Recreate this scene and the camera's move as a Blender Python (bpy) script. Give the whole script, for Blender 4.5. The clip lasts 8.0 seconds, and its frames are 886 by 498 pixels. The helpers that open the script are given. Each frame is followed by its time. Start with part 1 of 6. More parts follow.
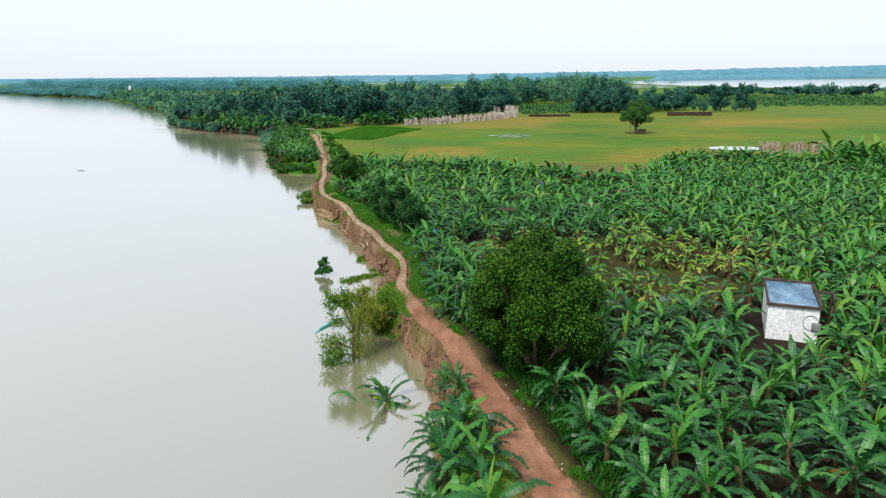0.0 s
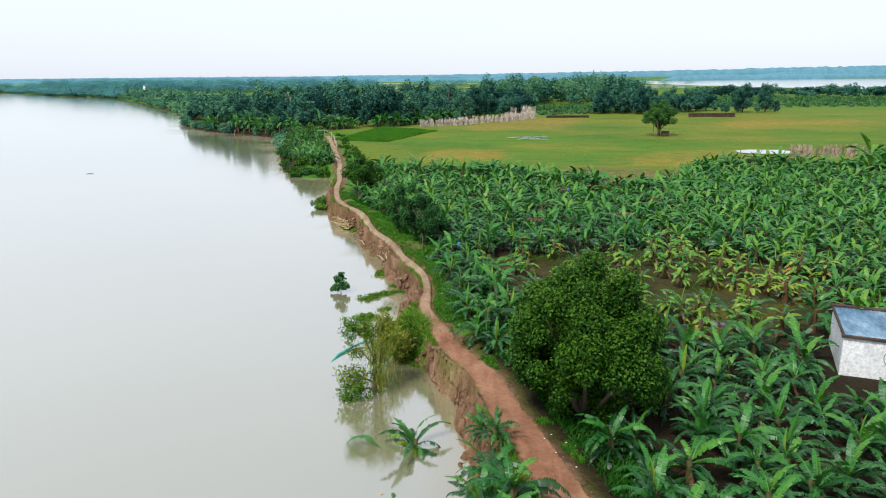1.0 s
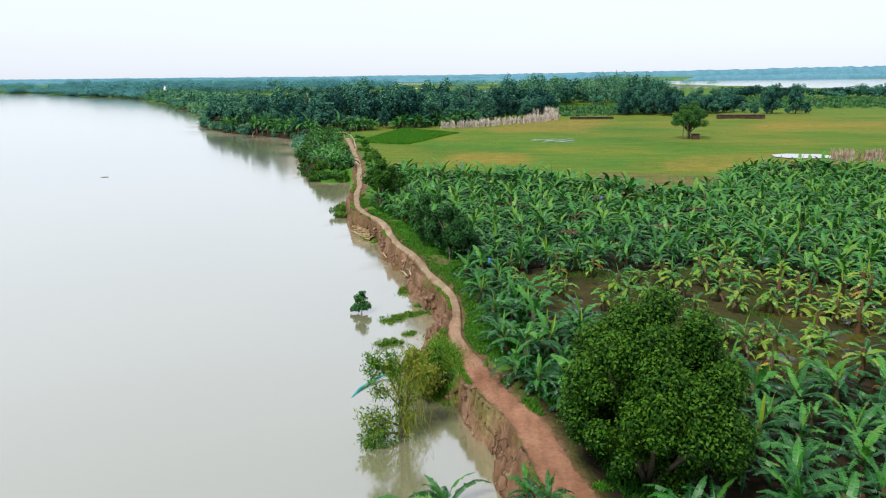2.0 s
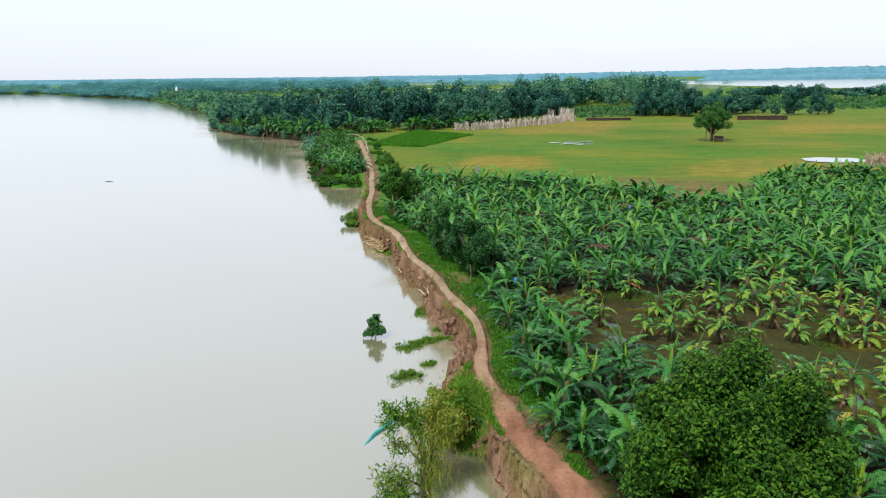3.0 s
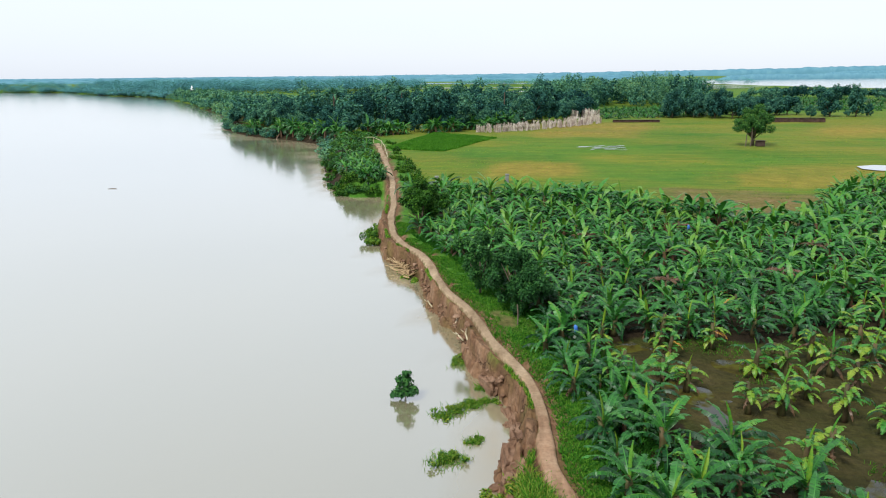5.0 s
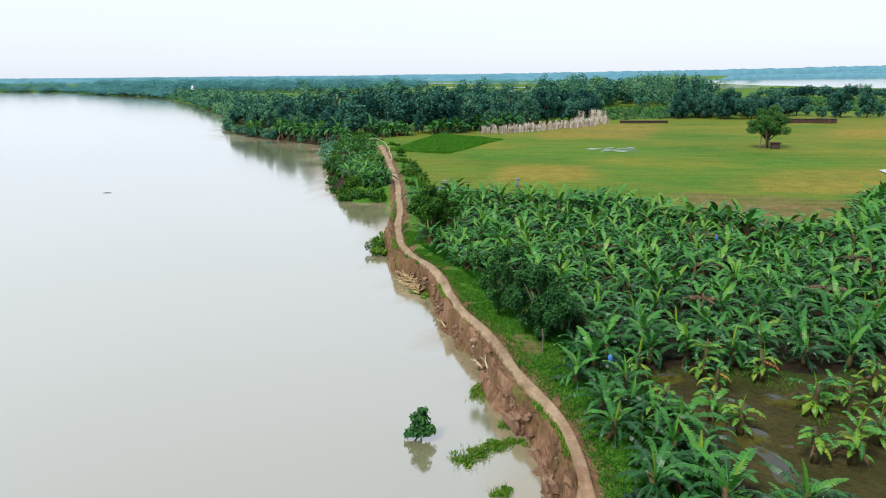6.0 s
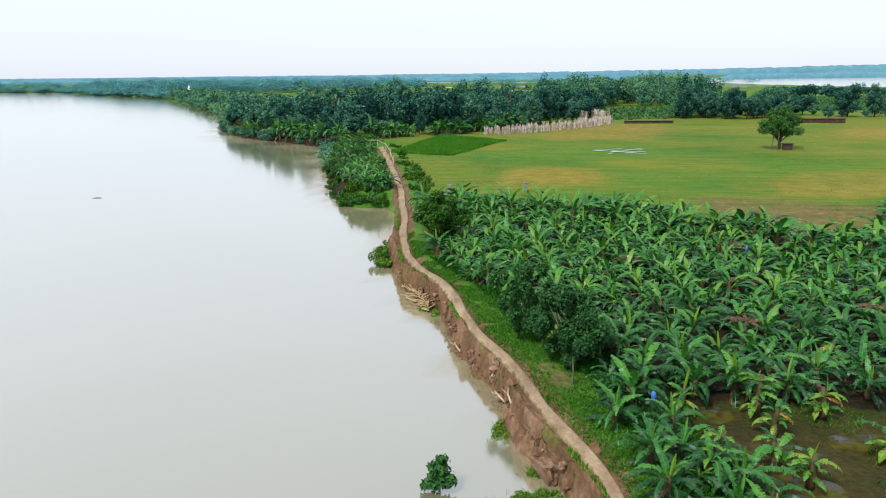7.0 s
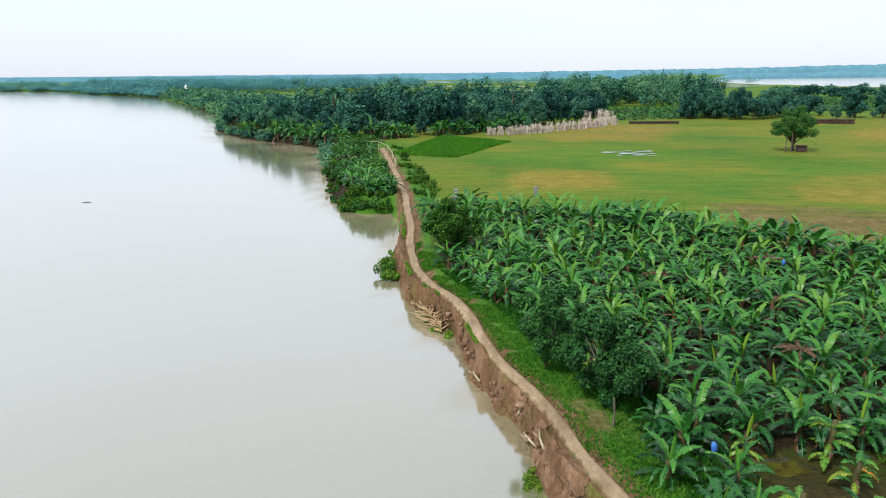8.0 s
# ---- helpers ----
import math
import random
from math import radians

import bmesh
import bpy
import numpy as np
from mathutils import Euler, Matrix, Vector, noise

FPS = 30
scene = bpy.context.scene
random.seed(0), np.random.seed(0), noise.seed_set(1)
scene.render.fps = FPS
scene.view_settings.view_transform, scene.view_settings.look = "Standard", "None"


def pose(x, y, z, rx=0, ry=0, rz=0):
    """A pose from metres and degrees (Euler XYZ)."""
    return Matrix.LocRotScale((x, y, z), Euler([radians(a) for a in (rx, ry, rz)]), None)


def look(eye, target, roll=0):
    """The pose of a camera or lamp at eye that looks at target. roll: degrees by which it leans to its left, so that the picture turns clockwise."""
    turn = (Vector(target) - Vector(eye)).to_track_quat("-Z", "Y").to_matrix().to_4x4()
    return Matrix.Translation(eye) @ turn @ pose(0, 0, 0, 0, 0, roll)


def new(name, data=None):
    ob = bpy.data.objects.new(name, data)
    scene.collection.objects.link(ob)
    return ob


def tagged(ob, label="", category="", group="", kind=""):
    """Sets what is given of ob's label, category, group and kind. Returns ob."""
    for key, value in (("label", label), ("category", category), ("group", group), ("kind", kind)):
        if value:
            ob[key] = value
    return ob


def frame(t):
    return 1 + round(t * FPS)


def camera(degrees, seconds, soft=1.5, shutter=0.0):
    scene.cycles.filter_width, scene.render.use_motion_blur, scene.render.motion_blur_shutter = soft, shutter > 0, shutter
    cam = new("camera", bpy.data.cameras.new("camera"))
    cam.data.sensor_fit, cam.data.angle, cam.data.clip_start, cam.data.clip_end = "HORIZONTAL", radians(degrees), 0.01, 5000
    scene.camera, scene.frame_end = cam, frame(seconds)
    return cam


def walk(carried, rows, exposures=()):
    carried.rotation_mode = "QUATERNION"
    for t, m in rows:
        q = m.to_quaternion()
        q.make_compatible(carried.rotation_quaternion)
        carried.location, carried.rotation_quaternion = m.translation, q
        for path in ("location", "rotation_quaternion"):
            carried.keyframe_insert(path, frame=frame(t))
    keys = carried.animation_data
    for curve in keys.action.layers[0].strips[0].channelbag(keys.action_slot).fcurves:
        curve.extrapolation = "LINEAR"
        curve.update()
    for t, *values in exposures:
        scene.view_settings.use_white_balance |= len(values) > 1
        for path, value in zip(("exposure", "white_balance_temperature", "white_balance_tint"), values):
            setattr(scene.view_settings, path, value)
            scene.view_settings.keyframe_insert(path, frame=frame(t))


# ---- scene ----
import functools

cam = camera(65.8, 8.0, 1.1)
PATH = [
    (0, (0.388, 0.038, 11.954), (0.386, 1.977, 11.464), -0.4),
    (0.5, (-0.047, 1.806, 12.013), (-0.055, 3.745, 11.523), -0.4),
    (1, (-0.466, 3.668, 12.066), (-0.504, 5.606, 11.576), -0.4),
    (1.5, (-0.858, 5.511, 12.125), (-0.926, 7.449, 11.635), -0.4),
    (3, (-2.056, 11.277, 12.278), (-2.177, 13.213, 11.789), -0.5),
    (3.5, (-2.452, 13.218, 12.277), (-2.588, 15.152, 11.788), -0.5),
    (4, (-2.891, 15.019, 12.34), (-3.039, 16.952, 11.851), -0.5),
    (4.5, (-3.39, 16.676, 12.417), (-3.548, 18.608, 11.927), -0.5),
    (6, (-4.965, 21.671, 12.525), (-5.13, 23.603, 12.033), -0.4),
    (6.5, (-5.499, 23.375, 12.526), (-5.662, 25.306, 12.034), -0.5),
    (7, (-6.079, 25.177, 12.507), (-6.238, 27.109, 12.014), -0.5),
    (7.5, (-6.673, 26.907, 12.483), (-6.828, 28.839, 11.989), -0.5),
    (8, (-7.298, 28.726, 12.515), (-7.45, 30.658, 12.02), -0.4),
]
walk(cam, [(t, look(eye, target, roll)) for t, eye, target, roll in PATH])

# ---- light ----
WATER = -1.6
SUN_ELEVATION, SUN_AZIMUTH = 52.0, 215.0
world = bpy.data.worlds.new("overcast_sky")
scene.world = world
world.use_nodes = True
wt = world.node_tree
wt.nodes.clear()
w_out = wt.nodes.new("ShaderNodeOutputWorld")
w_add = wt.nodes.new("ShaderNodeAddShader")
w_sky = wt.nodes.new("ShaderNodeTexSky")
w_sky.sky_type, w_sky.sun_disc = "NISHITA", False
w_sky.sun_elevation, w_sky.sun_rotation = radians(SUN_ELEVATION), radians(SUN_AZIMUTH)
w_bg = wt.nodes.new("ShaderNodeBackground")
w_bg.inputs["Strength"].default_value = 0.025
w_cloud = wt.nodes.new("ShaderNodeBackground")
w_cloud.inputs["Strength"].default_value = 0.80
w_noise = wt.nodes.new("ShaderNodeTexNoise")
w_noise.inputs["Scale"].default_value = 1.6
w_noise.inputs["Detail"].default_value = 3.0
w_map = wt.nodes.new("ShaderNodeMapping")
w_map.inputs["Scale"].default_value = (1.0, 1.0, 4.0)
w_tc = wt.nodes.new("ShaderNodeTexCoord")
w_ramp = wt.nodes.new("ShaderNodeValToRGB")
w_ramp.color_ramp.elements[0].position, w_ramp.color_ramp.elements[0].color = 0.3, (0.845, 0.915, 1.03, 1)
w_ramp.color_ramp.elements[1].position, w_ramp.color_ramp.elements[1].color = 0.7, (0.885, 0.94, 1.04, 1)
wt.links.new(w_tc.outputs["Generated"], w_map.inputs["Vector"])
wt.links.new(w_map.outputs["Vector"], w_noise.inputs["Vector"])
wt.links.new(w_noise.outputs["Fac"], w_ramp.inputs["Fac"])
w_sep = wt.nodes.new("ShaderNodeSeparateXYZ")
w_high = wt.nodes.new("ShaderNodeValToRGB")
w_high.color_ramp.interpolation = "B_SPLINE"
for spot, level in ((0.0, 0.82), (0.24, 1.12), (0.55, 0.80), (1.0, 0.52)):
    w_el = w_high.color_ramp.elements[0] if spot == 0.0 else w_high.color_ramp.elements[-1] if spot == 1.0 else w_high.color_ramp.elements.new(spot)
    w_el.color = (level, level, level, 1)
wt.links.new(w_tc.outputs["Generated"], w_sep.inputs[0])
wt.links.new(w_sep.outputs["Z"], w_high.inputs["Fac"])
wt.links.new(w_high.outputs["Color"], w_cloud.inputs["Strength"])
wt.links.new(w_ramp.outputs["Color"], w_cloud.inputs["Color"])
wt.links.new(w_sky.outputs["Color"], w_bg.inputs["Color"])
wt.links.new(w_bg.outputs["Background"], w_add.inputs[0])
wt.links.new(w_cloud.outputs["Background"], w_add.inputs[1])
wt.links.new(w_add.outputs["Shader"], w_out.inputs["Surface"])

sun = new("sun", bpy.data.lights.new("sun", "SUN"))
sun.data.energy, sun.data.angle, sun.data.color = 3.4, radians(12), (1.0, 0.975, 0.93)
a, e = radians(SUN_AZIMUTH), radians(SUN_ELEVATION)
sun.matrix_world = look((0, 0, 0), (-math.sin(a) * math.cos(e), -math.cos(a) * math.cos(e), -math.sin(e))) @ Matrix.Identity(4)


# ---- materials ----
def material(name, roughness=0.7, specular=0.3):
    m = bpy.data.materials.new(name)
    m.use_nodes = True
    nt = m.node_tree
    b = nt.nodes["Principled BSDF"]
    b.inputs["Roughness"].default_value = roughness
    b.inputs["Specular IOR Level"].default_value = specular
    return m, nt, b


def node(nt, kind, **inputs):
    n = nt.nodes.new(kind)
    for k, v in inputs.items():
        n.inputs[k.replace("_", " ")].default_value = v
    return n


def noise_of(nt, scale, detail=4.0, stretch=(1, 1, 1), rough=0.55):
    tc = nt.nodes.new("ShaderNodeNewGeometry")
    mp = nt.nodes.new("ShaderNodeMapping")
    mp.inputs["Scale"].default_value = stretch
    n = node(nt, "ShaderNodeTexNoise", Scale=scale, Detail=detail, Roughness=rough)
    nt.links.new(tc.outputs["Position"], mp.inputs["Vector"])
    nt.links.new(mp.outputs["Vector"], n.inputs["Vector"])
    return n.outputs["Fac"]


def ramp(nt, fac, stops):
    r = nt.nodes.new("ShaderNodeValToRGB")
    el = r.color_ramp.elements
    while len(el) < len(stops):
        el.new(0.5)
    for q, (p, c) in zip(el, stops):
        q.position, q.color = p, (*c, 1)
    nt.links.new(fac, r.inputs["Fac"])
    return r.outputs["Color"]


def mixed(nt, fac, c1, c2, blend="MIX"):
    x = nt.nodes.new("ShaderNodeMix")
    x.data_type, x.blend_type = "RGBA", blend
    for sock, v in ((x.inputs[0], fac), (x.inputs[6], c1), (x.inputs[7], c2)):
        if isinstance(v, (int, float)):
            sock.default_value = v
        elif isinstance(v, tuple):
            sock.default_value = (*v, 1)
        else:
            nt.links.new(v, sock)
    return x.outputs[2]


def calc(nt, op, v1, v2=0.0, clamp=False):
    x = nt.nodes.new("ShaderNodeMath")
    x.operation, x.use_clamp = op, clamp
    for sock, v in zip(x.inputs, (v1, v2)):
        if isinstance(v, (int, float)):
            sock.default_value = v
        else:
            nt.links.new(v, sock)
    return x.outputs[0]


def bump(nt, b, height, strength=0.4, distance=0.05):
    n = node(nt, "ShaderNodeBump", Strength=strength, Distance=distance)
    nt.links.new(height, n.inputs["Height"])
    nt.links.new(n.outputs["Normal"], b.inputs["Normal"])


def attribute(nt, name, out="Fac"):
    n = nt.nodes.new("ShaderNodeAttribute")
    n.attribute_name = name
    return n.outputs[out]


def two_scale(name, stops, scale, fine=9.0, roughness=0.8, relief=0.4, depth=0.03, stretch=(1, 1, 1), specular=0.25):
    """Colour from a coarse noise, broken by a fine one, with relief."""
    m, nt, b = material(name, roughness, specular)
    big = noise_of(nt, scale, 4.0, stretch)
    small = noise_of(nt, scale * fine, 5.0, stretch)
    c = ramp(nt, big, stops)
    c = mixed(nt, 0.55, c, ramp(nt, small, [(0.3, (0.45, 0.45, 0.45)), (0.7, (1.25, 1.25, 1.25))]), "MULTIPLY")
    nt.links.new(c, b.inputs["Base Color"])
    bump(nt, b, small, relief, depth)
    return m


def leafy(name, stops, roughness=0.5, through_light=0.25, spread=0.35, specular=0.4):
    """Foliage: colour by the tint stored on each leaf, shifted a little from plant to plant."""
    m, nt, b = material(name, roughness, specular)
    info = nt.nodes.new("ShaderNodeObjectInfo")
    shift = calc(nt, "MULTIPLY", calc(nt, "SUBTRACT", info.outputs["Random"], 0.5), spread)
    patch = calc(nt, "MULTIPLY", calc(nt, "SUBTRACT", noise_of(nt, 0.35, 2.0), 0.5), 0.4)
    t = calc(nt, "ADD", calc(nt, "ADD", attribute(nt, "tint"), shift), patch)
    c = ramp(nt, calc(nt, "DIVIDE", t, 3.0, True), [(p / 3.0, k) for p, k in stops])
    c = mixed(nt, 0.35, c, ramp(nt, noise_of(nt, 14.0, 3.0), [(0.3, (0.6, 0.6, 0.6)), (0.7, (1.3, 1.3, 1.3))]), "MULTIPLY")
    nt.links.new(c, b.inputs["Base Color"])
    tr = nt.nodes.new("ShaderNodeBsdfTranslucent")
    mx = nt.nodes.new("ShaderNodeMixShader")
    mx.inputs[0].default_value = through_light
    nt.links.new(mixed(nt, 1.0, c, (1.1, 1.25, 0.5), "MULTIPLY"), tr.inputs["Color"])
    nt.links.new(b.outputs[0], mx.inputs[1])
    nt.links.new(tr.outputs[0], mx.inputs[2])
    nt.links.new(mx.outputs[0], nt.nodes["Material Output"].inputs["Surface"])
    return m


# The near-black green stop stands for shade in the gaps between leaves.
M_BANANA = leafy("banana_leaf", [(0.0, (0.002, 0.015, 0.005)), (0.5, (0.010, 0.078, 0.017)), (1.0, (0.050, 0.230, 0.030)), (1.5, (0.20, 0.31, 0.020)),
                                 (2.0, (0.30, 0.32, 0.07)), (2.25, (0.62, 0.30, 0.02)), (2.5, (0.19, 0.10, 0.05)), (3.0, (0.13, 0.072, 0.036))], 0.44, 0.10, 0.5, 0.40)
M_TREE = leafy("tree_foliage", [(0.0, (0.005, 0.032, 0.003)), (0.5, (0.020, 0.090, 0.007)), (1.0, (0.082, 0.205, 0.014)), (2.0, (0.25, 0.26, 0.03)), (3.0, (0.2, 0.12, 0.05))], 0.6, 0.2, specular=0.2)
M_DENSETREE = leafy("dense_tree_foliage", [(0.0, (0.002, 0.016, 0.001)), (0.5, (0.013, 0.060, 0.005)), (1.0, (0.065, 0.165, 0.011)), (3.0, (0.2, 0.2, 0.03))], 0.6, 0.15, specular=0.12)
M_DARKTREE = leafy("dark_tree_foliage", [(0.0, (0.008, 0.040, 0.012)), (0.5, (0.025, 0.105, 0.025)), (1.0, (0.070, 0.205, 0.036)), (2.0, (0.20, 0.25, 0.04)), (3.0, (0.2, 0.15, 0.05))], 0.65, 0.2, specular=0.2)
# The teal cast puts distance haze into the woodland green.
M_WOODS = leafy("hazed_woodland_foliage", [(0.0, (0.009, 0.048, 0.046)), (0.5, (0.036, 0.132, 0.106)), (1.0, (0.105, 0.270, 0.160)), (2.0, (0.22, 0.34, 0.10)), (3.0, (0.2, 0.2, 0.06))], 0.8, 0.2, 0.6, 0.1)
# Pale blue-greens with stronger distance haze painted in.
M_FARWOODS = leafy("hazed_distant_foliage", [(0.0, (0.060, 0.20, 0.25)), (0.5, (0.105, 0.30, 0.36)), (1.0, (0.17, 0.42, 0.43)), (3.0, (0.3, 0.45, 0.25))], 0.9, 0.2, 0.3, 0.03)
M_GRASS = leafy("verge_grass", [(0.0, (0.018, 0.100, 0.009)), (0.5, (0.042, 0.175, 0.013)), (1.0, (0.105, 0.285, 0.022)), (2.0, (0.36, 0.34, 0.07)), (3.0, (0.30, 0.21, 0.08))], 0.7, 0.3, specular=0.15)
M_STALK = leafy("dry_stalks", [(0.0, (0.38, 0.29, 0.26)), (0.5, (0.70, 0.60, 0.56)), (1.0, (0.86, 0.80, 0.77)), (3.0, (0.4, 0.3, 0.2))], 0.8, 0.15, 0.8, 0.1)
M_REED = leafy("brown_reeds", [(0.0, (0.28, 0.20, 0.15)), (0.5, (0.50, 0.38, 0.30)), (1.0, (0.68, 0.56, 0.47)), (3.0, (0.3, 0.2, 0.1))], 0.8, 0.15, 0.8, 0.1)
M_STRAW = two_scale("cut_straw", [(0.3, (0.26, 0.17, 0.08)), (0.7, (0.52, 0.38, 0.21))], 2.5, 6.0, 0.8, 0.2, 0.01)
M_STEM = two_scale("banana_stem", [(0.3, (0.055, 0.036, 0.018)), (0.5, (0.085, 0.085, 0.028)), (0.7, (0.13, 0.08, 0.04))], 2.2, 6.0, 0.65, 0.4, 0.02, (1, 1, 0.3))
M_BARK = two_scale("bark", [(0.3, (0.09, 0.065, 0.045)), (0.7, (0.20, 0.16, 0.12))], 3.0, 6.0, 0.85, 0.7, 0.03, (1, 1, 0.3))
M_BAMBOO = two_scale("bamboo", [(0.3, (0.42, 0.36, 0.22)), (0.7, (0.62, 0.55, 0.38))], 1.5, 8.0, 0.55, 0.2, 0.01)
M_CONCRETE = two_scale("concrete", [(0.3, (0.16, 0.17, 0.17)), (0.7, (0.32, 0.32, 0.30))], 2.0, 8.0, 0.85)
M_PLASTER = two_scale("white_plaster", [(0.25, (0.68, 0.69, 0.68)), (0.45, (0.86, 0.87, 0.87)), (0.8, (0.90, 0.90, 0.89))], 1.2, 7.0, 0.8, 0.2, 0.01)
M_TIN = two_scale("blue_sheet", [(0.3, (0.035, 0.085, 0.16)), (0.48, (0.13, 0.25, 0.36)), (0.7, (0.34, 0.48, 0.58))], 0.9, 8.0, 0.5, 0.25, 0.02, (1, 0.5, 1), 0.5)
M_DARKWOOD = two_scale("dark_timber", [(0.3, (0.035, 0.022, 0.018)), (0.7, (0.10, 0.065, 0.05))], 2.5, 6.0, 0.75, 0.5, 0.01, (0.4, 2, 2))
M_BRICKSTACK = two_scale("dark_brick", [(0.3, (0.05, 0.03, 0.024)), (0.7, (0.12, 0.07, 0.05))], 1.4, 6.0, 0.85)
M_CLOD = two_scale("red_clay", [(0.3, (0.10, 0.052, 0.030)), (0.5, (0.19, 0.108, 0.064)), (0.7, (0.32, 0.205, 0.135))], 1.1, 6.0, 0.9, 0.8, 0.06)
M_BLUEBAG = two_scale("blue_plastic", [(0.3, (0.03, 0.12, 0.42)), (0.7, (0.08, 0.24, 0.62))], 4.0, 6.0, 0.35)
M_CYANNET = two_scale("cyan_net", [(0.3, (0.02, 0.28, 0.27)), (0.7, (0.06, 0.45, 0.42))], 4.0, 6.0, 0.6)


def ground_material():
    m, nt, b = material("ground", 0.9, 0.15)
    zone, litter = attribute(nt, "zone", "Color"), attribute(nt, "litter")
    sep = nt.nodes.new("ShaderNodeSeparateColor")
    nt.links.new(zone, sep.inputs[0])
    soil, lush, dry = sep.outputs[0], sep.outputs[1], sep.outputs[2]
    n_big, n_mid, n_fine = noise_of(nt, 0.045, 5.0), noise_of(nt, 0.5, 5.0), noise_of(nt, 5.0, 6.0)
    jit = calc(nt, "MULTIPLY", calc(nt, "SUBTRACT", n_mid, 0.5), 0.9)
    streak = noise_of(nt, 0.30, 6.0, (0.45, 2.4, 1), 0.65)
    field = ramp(nt, calc(nt, "ADD", calc(nt, "MULTIPLY", n_big, 0.55), calc(nt, "MULTIPLY", streak, 0.45)), [(0.36, (0.044, 0.148, 0.012)), (0.5, (0.098, 0.182, 0.016)), (0.64, (0.190, 0.202, 0.020))])
    furrow = noise_of(nt, 0.55, 5.0, (0.10, 1.9, 1), 0.7)
    field = mixed(nt, 0.7, field, ramp(nt, furrow, [(0.36, (0.62, 0.66, 0.62)), (0.5, (1.0, 1.0, 1.0)), (0.66, (1.32, 1.22, 1.1))]), "MULTIPLY")
    ochre = ramp(nt, n_mid, [(0.3, (0.205, 0.158, 0.022)), (0.7, (0.305, 0.240, 0.040))])
    c = mixed(nt, calc(nt, "ADD", dry, calc(nt, "MULTIPLY", jit, 0.6), True), field, ochre)
    green = ramp(nt, n_mid, [(0.3, (0.030, 0.135, 0.012)), (0.7, (0.090, 0.235, 0.022))])
    c = mixed(nt, calc(nt, "ADD", lush, calc(nt, "MULTIPLY", jit, calc(nt, "MULTIPLY", lush, 1.0)), True), c, green)
    tone = calc(nt, "ADD", calc(nt, "MULTIPLY", n_mid, 0.5), calc(nt, "MULTIPLY", noise_of(nt, 1.7, 6.0, (1, 1, 0.35)), 0.5))
    earth = ramp(nt, tone, [(0.25, (0.060, 0.030, 0.016)), (0.5, (0.180, 0.100, 0.055)), (0.75, (0.37, 0.240, 0.148))])
    c = mixed(nt, calc(nt, "ADD", soil, calc(nt, "MULTIPLY", jit, calc(nt, "MULTIPLY", soil, 0.8)), True), c, earth)
    cells = nt.nodes.new("ShaderNodeTexVoronoi")
    cells.feature = "DISTANCE_TO_EDGE"
    cells.inputs["Scale"].default_value = 0.8
    warp = nt.nodes.new("ShaderNodeVectorMath")
    warp.operation = "ADD"
    wn = node(nt, "ShaderNodeTexNoise", Scale=1.8, Detail=4.0)
    geo = nt.nodes.new("ShaderNodeNewGeometry")
    nt.links.new(geo.outputs["Position"], wn.inputs["Vector"])
    nt.links.new(geo.outputs["Position"], warp.inputs[0])
    nt.links.new(wn.outputs["Color"], warp.inputs[1])
    nt.links.new(warp.outputs[0], cells.inputs["Vector"])
    gap = calc(nt, "MULTIPLY", calc(nt, "SUBTRACT", 1.0, calc(nt, "DIVIDE", cells.outputs["Distance"], 0.035), True), calc(nt, "MULTIPLY", soil, calc(nt, "MULTIPLY", calc(nt, "SUBTRACT", noise_of(nt, 0.6, 3.0), 0.46), 5.0, True)))
    # Crack lines darkened by colour, for the shade down in the crevices.
    c = mixed(nt, calc(nt, "MULTIPLY", gap, 0.6), c, (0.05, 0.025, 0.016))
    # Leaf litter and dark earth, coloured darker still for shade between the plants.
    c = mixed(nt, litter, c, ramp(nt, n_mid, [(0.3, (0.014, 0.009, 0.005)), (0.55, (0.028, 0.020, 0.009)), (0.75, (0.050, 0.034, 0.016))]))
    c = mixed(nt, 0.6, c, ramp(nt, n_fine, [(0.3, (0.5, 0.5, 0.5)), (0.7, (1.3, 1.3, 1.3))]), "MULTIPLY")
    nt.links.new(c, b.inputs["Base Color"])
    runnel = calc(nt, "ADD", calc(nt, "MULTIPLY", gap, -1.2), calc(nt, "MULTIPLY", noise_of(nt, 2.6, 5.0, (1, 1, 0.22)), 1.6))
    bump(nt, b, calc(nt, "ADD", runnel, n_fine), 0.9, 0.10)
    return m


